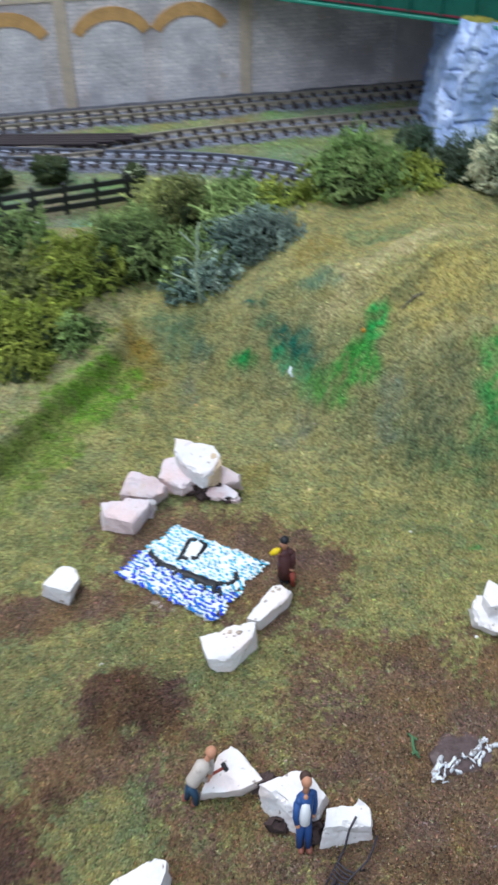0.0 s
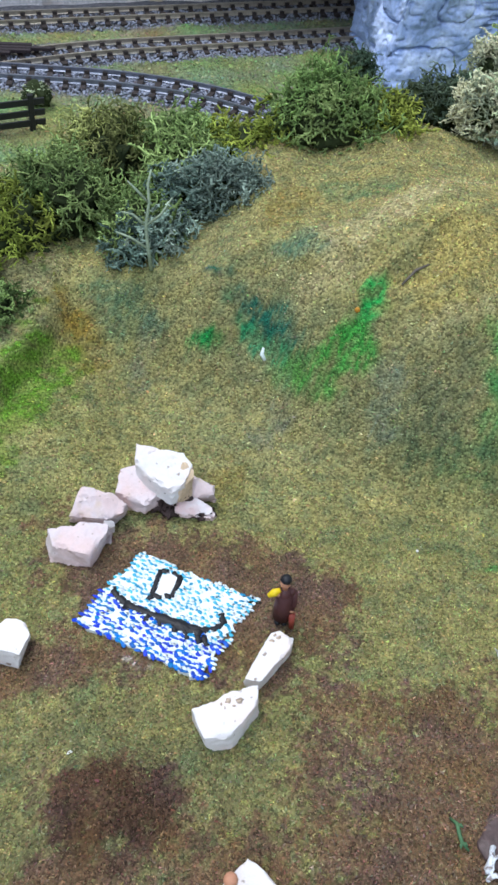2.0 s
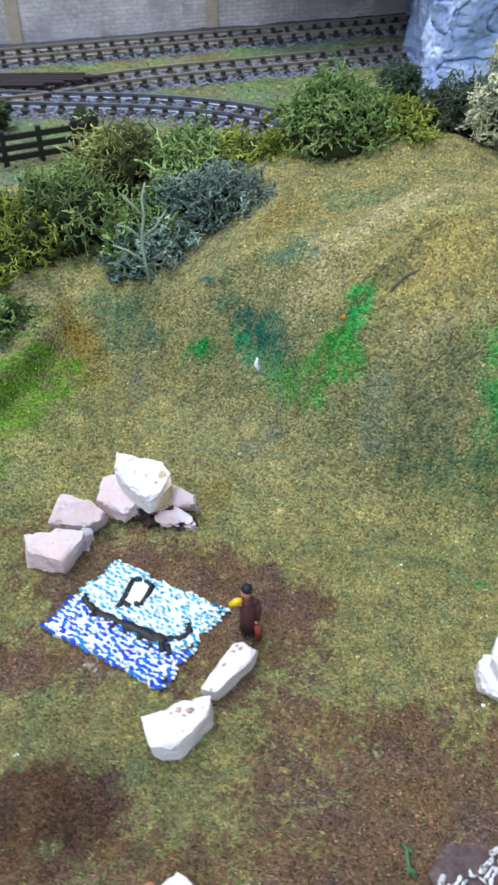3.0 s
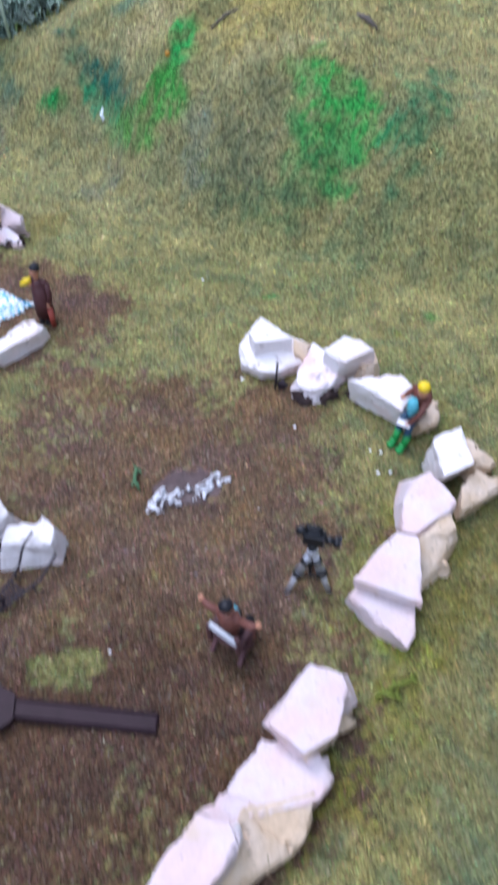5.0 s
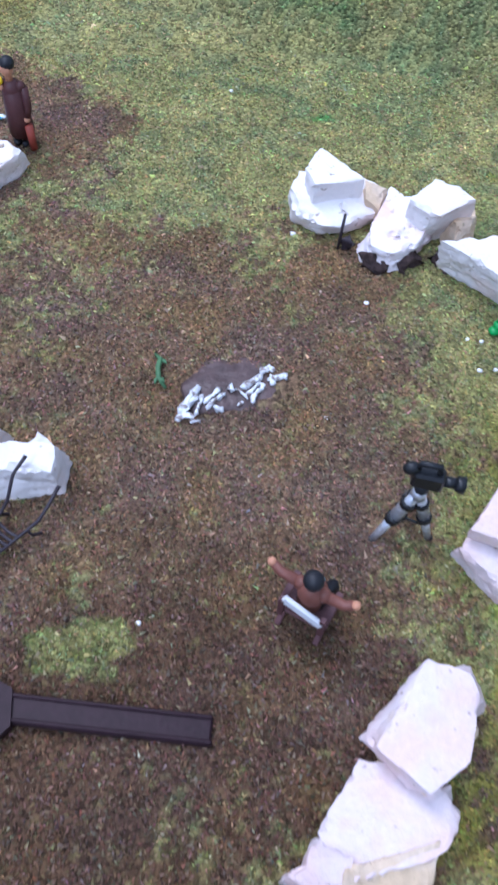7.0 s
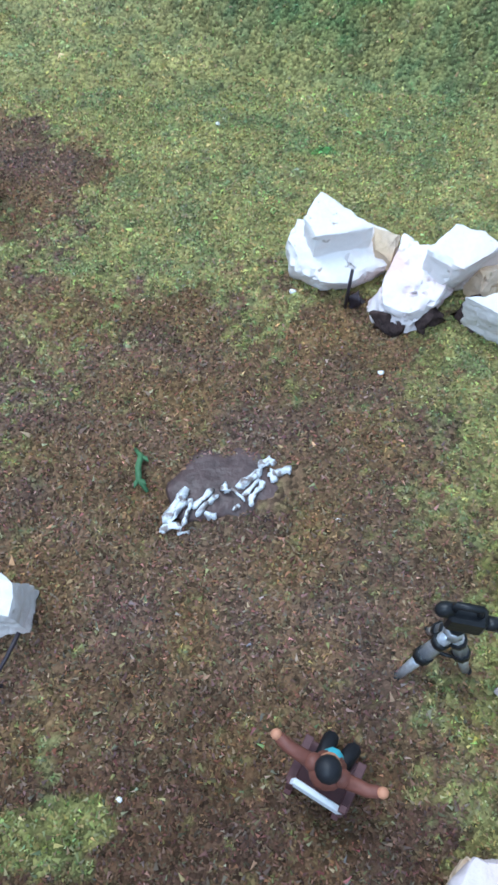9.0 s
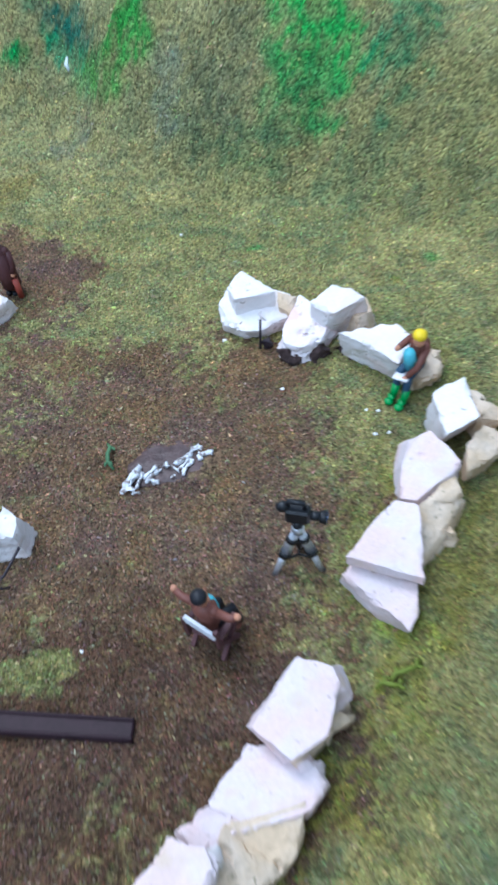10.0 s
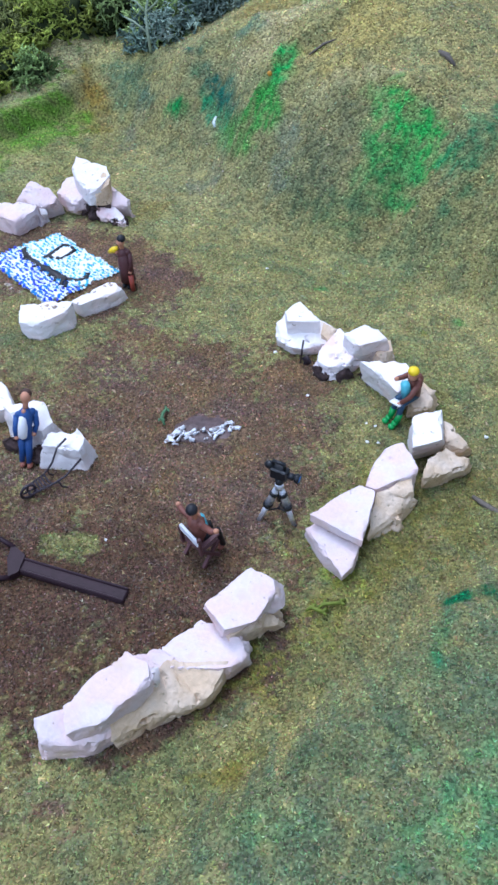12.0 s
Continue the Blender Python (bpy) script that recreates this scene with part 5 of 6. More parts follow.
ruin_block([(.0026, .1081), (.0098, .1121), (.0143, .1123), (.0205, .1103), (.0167, .1021), (.0103, .1013)],
           [(.0024, .1095, .0088), (.0098, .1121, .0105), (.0143, .1123, .0115), (.0192, .1068, .0095), (.0172, .1033, .0085), (.0106, .1039, .0086)],
           "white plaster block with a broken upper edge", 27, WHITE_PLASTER, rough=.0008)
ruin_block([(.0192, .1041), (.0255, .1043), (.0266, .1052), (.0309, .1061), (.0309, .0998), (.0173, .0975)],
           [(.0192, .1041, .0088), (.0255, .1043, .0092), (.0266, .1052, .0106), (.0295, .1039, .0090), (.0291, .0996, .0080), (.0184, .0992, .0072)],
           "white plaster block beside the wheelbarrow", 28, WHITE_PLASTER, rough=.0008)
ruin_block([(-.0380, .0820), (-.0200, .0800), (-.0180, .0905), (-.0215, .0925), (-.0310, .0890)],
           [(-.0370, .0830, .0050), (-.0205, .0815, .0062), (-.0186, .0905, .0112), (-.0214, .0918, .0096), (-.0310, .0880, .0056)],
           "white plaster block with a raised corner", 29, WHITE_PLASTER, rough=.0007)


def chips(spots):
    """Broken-off lumps lying against the larger blocks."""
    for k, (x, y, s, h, m) in enumerate(spots):
        r = random.Random(300 + k)
        n = 5 + k % 2
        foot = [(x + s * r.uniform(0.75, 1.2) * math.cos(2 * math.pi * a / n), y + s * r.uniform(0.75, 1.2) * math.sin(2 * math.pi * a / n)) for a in range(n)]
        top = [(x + 0.72 * (px - x), y + 0.72 * (py - y), h * r.uniform(0.6, 1.1)) for px, py in foot]
        ruin_block(foot, top, "broken-off lump of pinkish plaster against the wall" if m is not CREAM else "broken-off lump of cream plaster against the wall", 400 + k, m, rough=.0008, name="plaster_lump")


chips(((.1145, .1010, .0022, .0050, CREAM), (.1015, .1625, .0045, .0080, CREAM)))


def crumbs(spots):
    for x, y, size in spots:
        s = 0.78 * size
        bm = bmesh.new()
        ball(bm, (x, y, ground_z(x, y) + 0.4 * s), (s, 0.8 * s, 0.6 * s), u=7, v=5)
        for v in bm.verts:
            v.co += 0.35 * s * noise.noise_vector(v.co * 1900)
        solid("plaster_crumb", bm, CRUMB, x, y, label="tiny white plaster crumb lying on the turf", category="crumb", group="plaster crumbs")


crumbs(((.0550, .2050, .0007), (.0684, .1612, .0009), (.0823, .1440, .0007), (.1010, .1364, .0006), (.1037, .1361, .0006), (.1055, .1295, .0007), (.1025, .1292, .0007),
        (.0660, .0604, .0007), (.0440, .0785, .0006), (.1346, .1391, .0009), (-.0423, .1485, .0015), (.0735, .1170, .0006)))


# ---- soil clods under the rubble ----
for x, y, up, sx, sy, sz in (
        (.0050, .1135, .0009, .0040, .0030, .0030), (.0845, .1550, .0007, .0030, .0022, .0022), (.0905, .1560, .0008, .0035, .0030, .0028),
        (-.0183, .2252, .0046, .0028, .0022, .0034), (-.0203, .2240, .0026, .0022, .0020, .0036), (-.0165, .2222, .0014, .0026, .0022, .0026), (-.0124, .2244, .0050, .0024, .0020, .0036),
        (-.0072, .2212, .0006, .0040, .0012, .0018), (-.0468, .2072, .0034, .0014, .0014, .0010), (.0075, .1035, .0008, .0026, .0022, .0026), (.0160, .1015, .0009, .0024, .0030, .0030),
        (.0990, .1560, .0010, .0030, .0020, .0032)):
    bm = bmesh.new()
    gz = ground_z(x, y)
    ball(bm, (x, y, gz + up), (sx, sy, sz), u=16, v=10)
    for v in bm.verts:
        v.co += 0.0020 * noise.noise_vector(v.co * 420) + 0.0011 * noise.noise_vector(v.co * 1100)
    solid("soil_clod", bm, SOIL, x, y, gz - 0.001, label="dark purple-brown soil clod packed under the rubble", category="soil", group="soil clods")

# ---- soil left in the pits of two white blocks ----
for k, (x, y, z) in enumerate(((-.0089, .1559, .0070), (-.0072, .1565, .0074), (-.0055, .1569, .0077), (-.0044, .1558, .0076), (-.0065, .1554, .0072), (-.0029, .1570, .0079), (.0083, .1754, .0058), (.0092, .1746, .0058), (.0074, .1739, .0055))):
    bm = bmesh.new()
    s = 0.00040 + 0.00016 * (k % 3)
    ball(bm, (x, y, z), (1.3 * s, s, 0.0006), u=9, v=6)
    for v in bm.verts:
        v.co += 0.0005 * noise.noise_vector(v.co * 1300)
    solid("soil_crumb", bm, PIT_SOIL, x, y, z, label="brown soil crumb lodged in a white plaster block's pit", category="soil", group="soil crumbs")


# ---- mosaic with a ship ----
MOS_WHITE = surface("mosaic_white", (0.82, 0.87, 0.90), 0.35, 0.08, 200, 1200, 0.3)
MOS_TILE = surface("mosaic_paint", (0.1, 0.3, 0.6), 0.35, 0.25, 300, 1500, 0.2, attribute=True)
MOS_A, MOS_B, MOS_C, MOS_D = Vector((-0.0431, 0.1855, 0)), Vector((-0.0112, 0.1665, 0)), Vector((0.0054, 0.1904, 0)), Vector((-0.0251, 0.2076, 0))


def mos(u, v, h=0.0016):
    """A place on the panel: u along its near edge, v away from it."""
    p = MOS_A.lerp(MOS_B, u).lerp(MOS_D.lerp(MOS_C, u), v)
    return Vector((p.x, p.y, h))


HULL = surface("mosaic_black", (0.012, 0.012, 0.016), 0.45, 0.3, 300, 1500, 0.3)

mosaic = empty("mosaic", -.017, .1868, label="blue and white ship mosaic panel lying on soil", category="mosaic")
bm = bmesh.new()
rm = random.Random(5)
ring = [(0.0, t / 14) for t in range(14)] + [(t / 20, 1.0) for t in range(20)] + [(1.0, 1 - t / 14) for t in range(14)] + [(1 - t / 20, 0.0) for t in range(20)]
ring = [(0.5 + 0.965 * (u - 0.5) + rm.uniform(-0.022, 0.022), 0.5 + 0.965 * (v - 0.5) + rm.uniform(-0.028, 0.028)) for u, v in ring]
f = bm.faces.new([bm.verts.new(mos(u, v, -0.001)) for u, v in ring])
ext = bmesh.ops.extrude_face_region(bm, geom=[f])
bmesh.ops.translate(bm, verts=[g for g in ext["geom"] if isinstance(g, bmesh.types.BMVert)], vec=(0, 0, 0.0021))
part("bed", bm, MOS_WHITE, mosaic, "white mosaic bed")
bm = bmesh.new()
top = 0.00135


def stroke(*uv, w=0.00085):
    pts = []
    for p, q in zip(uv, uv[1:]):
        pts += [(p[0] + (q[0] - p[0]) * k / 3 + rm.uniform(-.006, .006), p[1] + (q[1] - p[1]) * k / 3 + rm.uniform(-.008, .008)) for k in range(3)]
    pts.append(uv[-1])
    tube(bm, [mos(u, v, top - 1.30 * w) for u, v in pts], [1.55 * w * rm.uniform(0.85, 1.1) for _ in pts], 8)


stroke((0.043, 0.516), (0.095, 0.443), (0.187, 0.400), (0.286, 0.389), (0.428, 0.408), (0.573, 0.420), (0.717, 0.433), (0.823, 0.470), (0.880, 0.538), (0.894, 0.628), (0.848, 0.697), w=0.0011)
stroke((0.209, 0.388), (0.392, 0.400), (0.576, 0.414), (0.725, 0.414), (0.818, 0.427), w=0.0015)
stroke((0.398, 0.388), (0.419, 0.310), w=0.0007)
stroke((0.499, 0.388), (0.523, 0.321), w=0.0007)
stroke((0.600, 0.397), (0.650, 0.325), w=0.0007)
stroke((0.692, 0.401), (0.754, 0.313), w=0.0007)
stroke((0.778, 0.408), (0.846, 0.326), w=0.0007)
stroke((0.834, 0.413), (0.901, 0.331), w=0.0007)
stroke((0.241, 0.889), (0.316, 0.601), w=0.0007)
stroke((0.410, 0.905), (0.457, 0.650), w=0.0007)
stroke((0.241, 0.889), (0.305, 0.911), w=0.0007)
stroke((0.336, 0.913), (0.410, 0.905), w=0.0007)
stroke((0.316, 0.601), (0.398, 0.603), w=0.0007)
stroke((0.400, 0.639), (0.457, 0.650), w=0.0007)
stroke((0.324, 0.527), (0.327, 0.600), w=0.0007)
part("ship", bm, HULL, mosaic, "black ship outline with oars")
tv, tf, tc = [], [], []
nu, nv = 27, 20


def dab(u, v, wu, wv, turn, colour, h):
    k = len(tv)
    for a in range(7):
        t = 2 * math.pi * a / 7
        bend = 0.22 * math.cos(t) ** 2
        pu, pv = math.cos(t) * wu / nu / 1.7, (math.sin(t) - bend) * wv / nv / 1.5
        jit = rm.uniform(0.85, 1.15)
        p = mos(u + jit * (pu * math.cos(turn) - pv * math.sin(turn)), v + jit * (pu * math.sin(turn) + pv * math.cos(turn)), 0.0010)
        tv.extend([tuple(p), (p.x, p.y, 0.00112 + h)])
        tc.extend([colour, colour])
    tf.extend((k + 2 * a, k + 2 * ((a + 1) % 7), k + 2 * ((a + 1) % 7) + 1, k + 2 * a + 1) for a in range(7))
    tf.extend([(k + 1, k + 3, k + 5, k + 7), (k + 1, k + 7, k + 9, k + 11), (k + 1, k + 11, k + 13, k + 13)][:2])
    tf.append((k + 1, k + 11, k + 12, k + 13))


for j in range(nv):
    for i in range(nu + 1):
        u, v = (i + 0.5 * (j % 2)) / nu + rm.uniform(-0.016, 0.016), (j + 0.5) / nv + rm.uniform(-0.016, 0.016)
        if not -0.015 < u < 1.015 or (0.278 < u < 0.433 and 0.601 < v < 0.905):
            continue
        deep = v < 0.44 + 0.06 * rm.random() - 0.03
        if rm.random() < (0.16 if deep else 0.24):
            continue
        if deep:
            colour = (0.008 + 0.03 * rm.random(), 0.05 + 0.22 * rm.random() ** 1.5, 0.45 + 0.35 * rm.random())
            dab(u, v, rm.uniform(1.1, 1.8), rm.uniform(0.40, 0.66), rm.choice((-0.9, -0.5, 0.15, 0.5)) + rm.uniform(-0.2, 0.2), colour, 0.00006 + 0.00006 * rm.random())
        else:
            g = rm.random()
            colour = (0.02 + 0.12 * g, 0.28 + 0.34 * g, 0.52 + 0.30 * g)
            dab(u, v, rm.uniform(0.8, 1.25), rm.uniform(0.30, 0.50), rm.choice((-0.8, -0.4, 0.2)) + rm.uniform(-0.2, 0.2), colour, 0.00006 + 0.00006 * rm.random())
        if rm.random() < 0.75:
            dab(u + 0.45 / nu, v + 0.45 / nv, rm.uniform(0.7, 1.3), rm.uniform(0.28, 0.55), rm.uniform(-0.9, 0.4), (0.82, 0.89, 0.93), 0.00014)
tess = from_arrays("tesserae", np.array(tv), np.array(tf), MOS_TILE, np.array(tc))
hang(tess, mosaic)
tagged(tess, "small blue, cyan and black mosaic pieces", kind="stuff")


# ---- bones in wet soil ----
bm = bmesh.new()
ball(bm, (.0585, .1240, -0.0004), (.0110, .0064, .0012), turn=Matrix.Rotation(0.35, 4, "Z"), u=40, v=12)
for v in bm.verts:
    a = math.atan2(v.co.y - .124, v.co.x - .0585)
    v.co.x += (v.co.x - .0585) * 0.25 * noise.noise(Vector((2 * math.cos(a), 2 * math.sin(a), 3)))
    v.co.y += (v.co.y - .1240) * 0.35 * noise.noise(Vector((2 * math.cos(a), 2 * math.sin(a), 7)))
    v.co.z += 0.0004 * noise.noise(v.co * 300)
solid("bare_soil_patch", bm, GLUE, .0585, .124, 0.0, label="bare glossy brown soil patch in the dig", category="soil", flat=False)


bone_pile = empty("bone_pile", .0575, .1215, label="white painted bones half buried in the dig", category="bones")


def bone(ax, ay, bx, by, r):
    """A worn long bone with knuckled ends, pressed into the soil."""
    bm = bmesh.new()
    r = 0.75 * r
    a, b = Vector((ax, ay, .0007)), Vector((bx, by, .0009))
    tube(bm, [a.lerp(b, t) + Vector((0, 0, .0003 * math.sin(3.1 * t))) for t in (0, .12, .3, .5, .7, .88, 1)], [.5 * r, 1.1 * r, .95 * r, .8 * r, .95 * r, 1.15 * r, .5 * r], 8)
    for v in bm.verts:
        v.co += 1.3 * r * noise.noise_vector(v.co * 1000) + .5 * r * noise.noise_vector(v.co * 2600)
    part("bone", bm, BONE, bone_pile, flat=False)


bone(0.0480, 0.1163, 0.0513, 0.1220, .0008)
bone(0.0485, 0.1155, 0.0510, 0.1200, .0007)
bone(0.0477, 0.1153, 0.0506, 0.1154, .0006)
bone(0.0507, 0.1156, 0.0520, 0.1200, .0005)
bone(0.0521, 0.1186, 0.0552, 0.1218, .0005)
bone(0.0524, 0.1172, 0.0556, 0.1209, .0005)
bone(0.0563, 0.1222, 0.0575, 0.1211, .0008)
bone(0.0543, 0.1174, 0.0554, 0.1170, .0007)
bone(0.0588, 0.1219, 0.0621, 0.1247, .0007)
bone(0.0595, 0.1204, 0.0621, 0.1234, .0005)
bone(0.0605, 0.1197, 0.0628, 0.1230, .0005)
bone(0.0595, 0.1229, 0.0624, 0.1252, .0005)
bone(0.0608, 0.1192, 0.0609, 0.1209, .0004)
bone(0.0621, 0.1257, 0.0638, 0.1269, .0007)
bone(0.0634, 0.1247, 0.0645, 0.1231, .0005)
bone(0.0641, 0.1245, 0.0665, 0.1251, .0008)
bone(0.0638, 0.1269, 0.0642, 0.1258, .0006)
bone(0.0578, 0.1219, 0.0598, 0.1197, .0003)
bone(0.0581, 0.1184, 0.0589, 0.1189, .0004)
bone(0.0499, 0.1141, 0.0519, 0.1146, .0004)

# ---- weeds, stick, dark spots ----
WEED = surface("weed_green", (0.075, 0.165, 0.075), 0.6, 0.3, 300, 1200, 0.2)
LIME = surface("lime_tuft", (0.15, 0.19, 0.025), 0.7, 0.3, 300, 1200, 0.2)


def weed(x, y, long, turn, material, label):
    plant = empty("weed", x, y, label=label, category="plant")
    d = Vector((math.cos(turn), math.sin(turn), 0))
    n = Vector((-d.y, d.x, 0))
    z = ground_z(x, y)
    mid = [Vector((x, y, z + 0.0006)) + d * long * (t - 0.5) + n * 0.0006 * math.sin(7 * t) + Vector((0, 0, 0.0012 * math.sin(3.1 * t))) for t in (0, 0.25, 0.5, 0.75, 1)]
    bm = bmesh.new()
    tube(bm, mid, [0.0003, 0.0005, 0.0005, 0.0005, 0.0003], 5)
    part("stem", bm, material, plant, flat=False)
    for k in (1, 3):
        for s in ((-1, 1) if k == 3 else (1,)):
            bm = bmesh.new()
            tube(bm, (mid[k], mid[k] + (d * 0.0006 + n * s * 0.0006), mid[k] + (d * 0.0012 + n * s * 0.0009)), [0.0002, 0.00045, 0.0001], 4)
            part("leaf", bm, material, plant, flat=False)


weed(.0440, .1250, .0078, math.radians(-76), WEED, "small green plastic weed lying on soil")
weed(.1030, .0730, .0075, math.radians(35), LIME, "lime green sprig on the turf")
weed(.1000, .0705, .0050, math.radians(10), LIME, "short lime green sprig beside the plaster wall")
BARK = surface("twig_bark", (0.13, 0.11, 0.09), 0.8, 0.3, 300, 1200, 0.5)
bm = bmesh.new()
tube(bm, [(.1325, .1150, .0012), (.1352, .1128, .0016), (.1395, .1098, .0022), (.145, .1090, .003)], [.0005, .0008, .0008, .0005], 6)
solid("twig", bm, BARK, .1352, .1128, label="dark bent twig lying on the turf", category="twig")
bm = bmesh.new()
tube(bm, [(.1000, .2705, ground_z(.1000, .2705) + .0006), (.1030, .2690, ground_z(.1030, .2690) + .0012), (.1062, .2665, ground_z(.1062, .2665) + .0006)], [.0007, .0012, .0006], 6)
solid("twig", bm, BARK, .1030, .2690, label="short dark twig on the hill's crest", category="twig")
bm = bmesh.new()
tube(bm, [(.128, .335, ground_z(.128, .335) + .001), (.136, .330, ground_z(.136, .330) + .0016), (.146, .325, ground_z(.146, .325) + .001)], [.0006, .0011, .0007], 6)
solid("twig", bm, surface("dry_twig", (0.42, 0.32, 0.20), 0.8, 0.3), .136, .330, label="dry tan twig on the hill", category="twig")
bm = bmesh.new()
tube(bm, [(0.0547, 0.2678, ground_z(0.0547, 0.2678) + .0005), (0.0592, 0.2711, ground_z(0.0592, 0.2711) + .0005), (0.0633, 0.2719, ground_z(0.0633, 0.2719) + .0005)], [.0003, .0005, .0003], 5)
solid("twig", bm, BARK, 0.0592, 0.2711, label="thin dark root on the bank", category="twig")
bm = bmesh.new()
ball(bm, (.0412, .2637, ground_z(.0412, .2637) + .0005), (.0009, .0007, .0010), u=10, v=6)
for v in bm.verts:
    v.co += 0.0003 * noise.noise_vector(v.co * 1500)
solid("orange_bead", bm, surface("orange_paint", (0.55, 0.26, 0.03), 0.6, 0.15), .0412, .2637, label="orange flower speck on the green bank", category="flower")


GLUE_DROP = surface("dried_white_glue", (0.72, 0.80, 0.80), 0.25, 0.15, 300, 1500, 0.3, gloss=0.5)
bm = bmesh.new()
tube(bm, [(0.0164, 0.2760, ground_z(0.0164, 0.2760) + .0001), (0.0159, 0.2747, ground_z(0.0159, 0.2747) + .0001), (0.0168, 0.2731, ground_z(0.0168, 0.2731) + .0001)], [.0004, .0008, .0005], 8)
solid("glue_drop", bm, GLUE_DROP, 0.0159, 0.2747, label="pale dried glue drop running down the green bank", category="glue drop", flat=False)


# ---- forked beam ----
BEAM = surface("purple_brown_plastic", (0.024, 0.011, 0.016), 0.50, 0.3, 200, 900, 0.25, gloss=0.2)
beam = empty("forked_beam", .040, .0645, label="dark purple-brown plastic beam with a forked end", category="beam")
bm = bmesh.new()
bar(bm, (.0555, .0628, .0012), (.0262, .0652, .0012), .0042, .0016, bevel=.0003)
for v in bm.verts:
    v.co.z += 0.0003 * noise.noise(v.co * 400)
part("shaft", bm, BEAM, beam)
for off in (-.0017, .0017):
    bm = bmesh.new()
    bar(bm, (.0556, .0628 + off, .0018), (.0262, .0652 + off, .0015), .0006, .0018, bevel=.0002)
    part("flange", bm, BEAM, beam)
bm = bmesh.new()
outline = [(.0275, .0676), (.0228, .0700), (.0236, .0655), (.0262, .0606), (.0280, .0625)]
low = [bm.verts.new((x, y, .0008)) for x, y in outline]
hi = [bm.verts.new((x, y, .0026)) for x, y in outline]
bm.faces.new(low[::-1]), bm.faces.new(hi)
for k in range(5):
    bm.faces.new((low[k], low[(k + 1) % 5], hi[(k + 1) % 5], hi[k]))
part("fork", bm, BEAM, beam)
bm = bmesh.new()
tube(bm, [(.0236, .0694, .0022), (.0195, .0706, .0024), (.0150, .0716, .0022), (.0100, .0720, .0016)], .0007, 6)
part("upper_arm", bm, BEAM, beam)
bm = bmesh.new()
tube(bm, [(.0264, .0610, .0018), (.0235, .0596, .0020), (.0190, .0590, .0018)], .0007, 6)
part("lower_arm", bm, BEAM, beam)


# ---- wheelbarrow ----
IRON = surface("black_iron", (0.034, 0.026, 0.034), 0.4, 0.25, 300, 1200, 0.2)
barrow = empty("wheelbarrow", .0240, .0930, label="small black open-framed wheelbarrow beside a plaster block", category="wheelbarrow")
w0, fwd = Vector((.0192, .0872, .0022)), Vector((-.0075, -.0100, 0)).normalized()
across = Vector((fwd.y, -fwd.x, 0))
bm = bmesh.new()
wheel = [w0 + .0021 * (math.cos(2 * math.pi * k / 16) * fwd + math.sin(2 * math.pi * k / 16) * Vector((0, 0, 1))) for k in range(17)]
tube(bm, wheel, .00042, 6, closed=False)
rim = part("wheel", bm, IRON, barrow)
for k in (0, 4, 8, 12):
    bm = bmesh.new()
    tube(bm, [w0, wheel[k]], .00022, 4)
    part("spoke", bm, IRON, rim)
bm = bmesh.new()
tube(bm, [w0 - across * .0017, w0 + across * .0017], .0003, 6)
part("axle", bm, IRON, barrow)
for line, foot in ((((.0181, .0884, .0024), (.0213, .0932, .0033), (.0229, .0954, .0056), (.0239, .0979, .0092), (.0257, .1004, .0108)), ((.0219, .0941, .0038), (.0214, .0950, .0014), (.0222, .0957, .0003))),
                   (((.0206, .0862, .0024), (.0252, .0906, .0033), (.0280, .0925, .0050), (.0293, .0945, .0062), (.0307, .0974, .0073)), ((.0262, .0913, .0038), (.0266, .0918, .0012), (.0278, .0926, .0003)))):
    bm = bmesh.new()
    tube(bm, line, [.00024, .00028, .00028, .00028, .00032], 6)
    part("handle", bm, IRON, barrow)
    bm = bmesh.new()
    tube(bm, foot, .00028, 5)
    part("leg", bm, IRON, barrow)
for k in range(5):
    t = 0.30 + 0.15 * k
    p, q = Vector((.0181, .0884, .0026)).lerp(Vector((.0215, .0935, .0034)), t), Vector((.0206, .0862, .0026)).lerp(Vector((.0254, .0908, .0034)), t)
    bm = bmesh.new()
    tube(bm, [p, p.lerp(q, 0.5) - Vector((0, 0, .0010)), q], .00030, 5)
    part("tray_bar", bm, IRON, barrow)

# ---- spade against the white block ----
spade = empty("spade", .0778, .1580, label="tiny black spade leaning on a plaster block", category="spade")
bm = bmesh.new()
tube(bm, [(.0772, .1572, .0008), (.0776, .1588, .0085)], .0003, 5)
part("shaft", bm, IRON, spade)
bm = bmesh.new()
ball(bm, (.0790, .1583, .0014), (.0015, .0009, .0016), u=14, v=9)
for v in bm.verts:
    v.co += 0.0012 * noise.noise_vector(v.co * 700)
part("blade", bm, IRON, spade)


# ---- filming camera on a tripod ----
BLACK = surface("black_plastic", (0.014, 0.015, 0.018), 0.35, 0.3, 300, 1200, 0.15)
SILVER = surface("silver_plastic", (0.70, 0.73, 0.80), 0.28, 0.35, 420, 1200, 0.3, metal=0.65)
tripod = empty("tripod", .0848, .0955, label="silver and black model camera tripod standing in the dig", category="tripod")
hub = Vector((.0849, .0955, .0140))
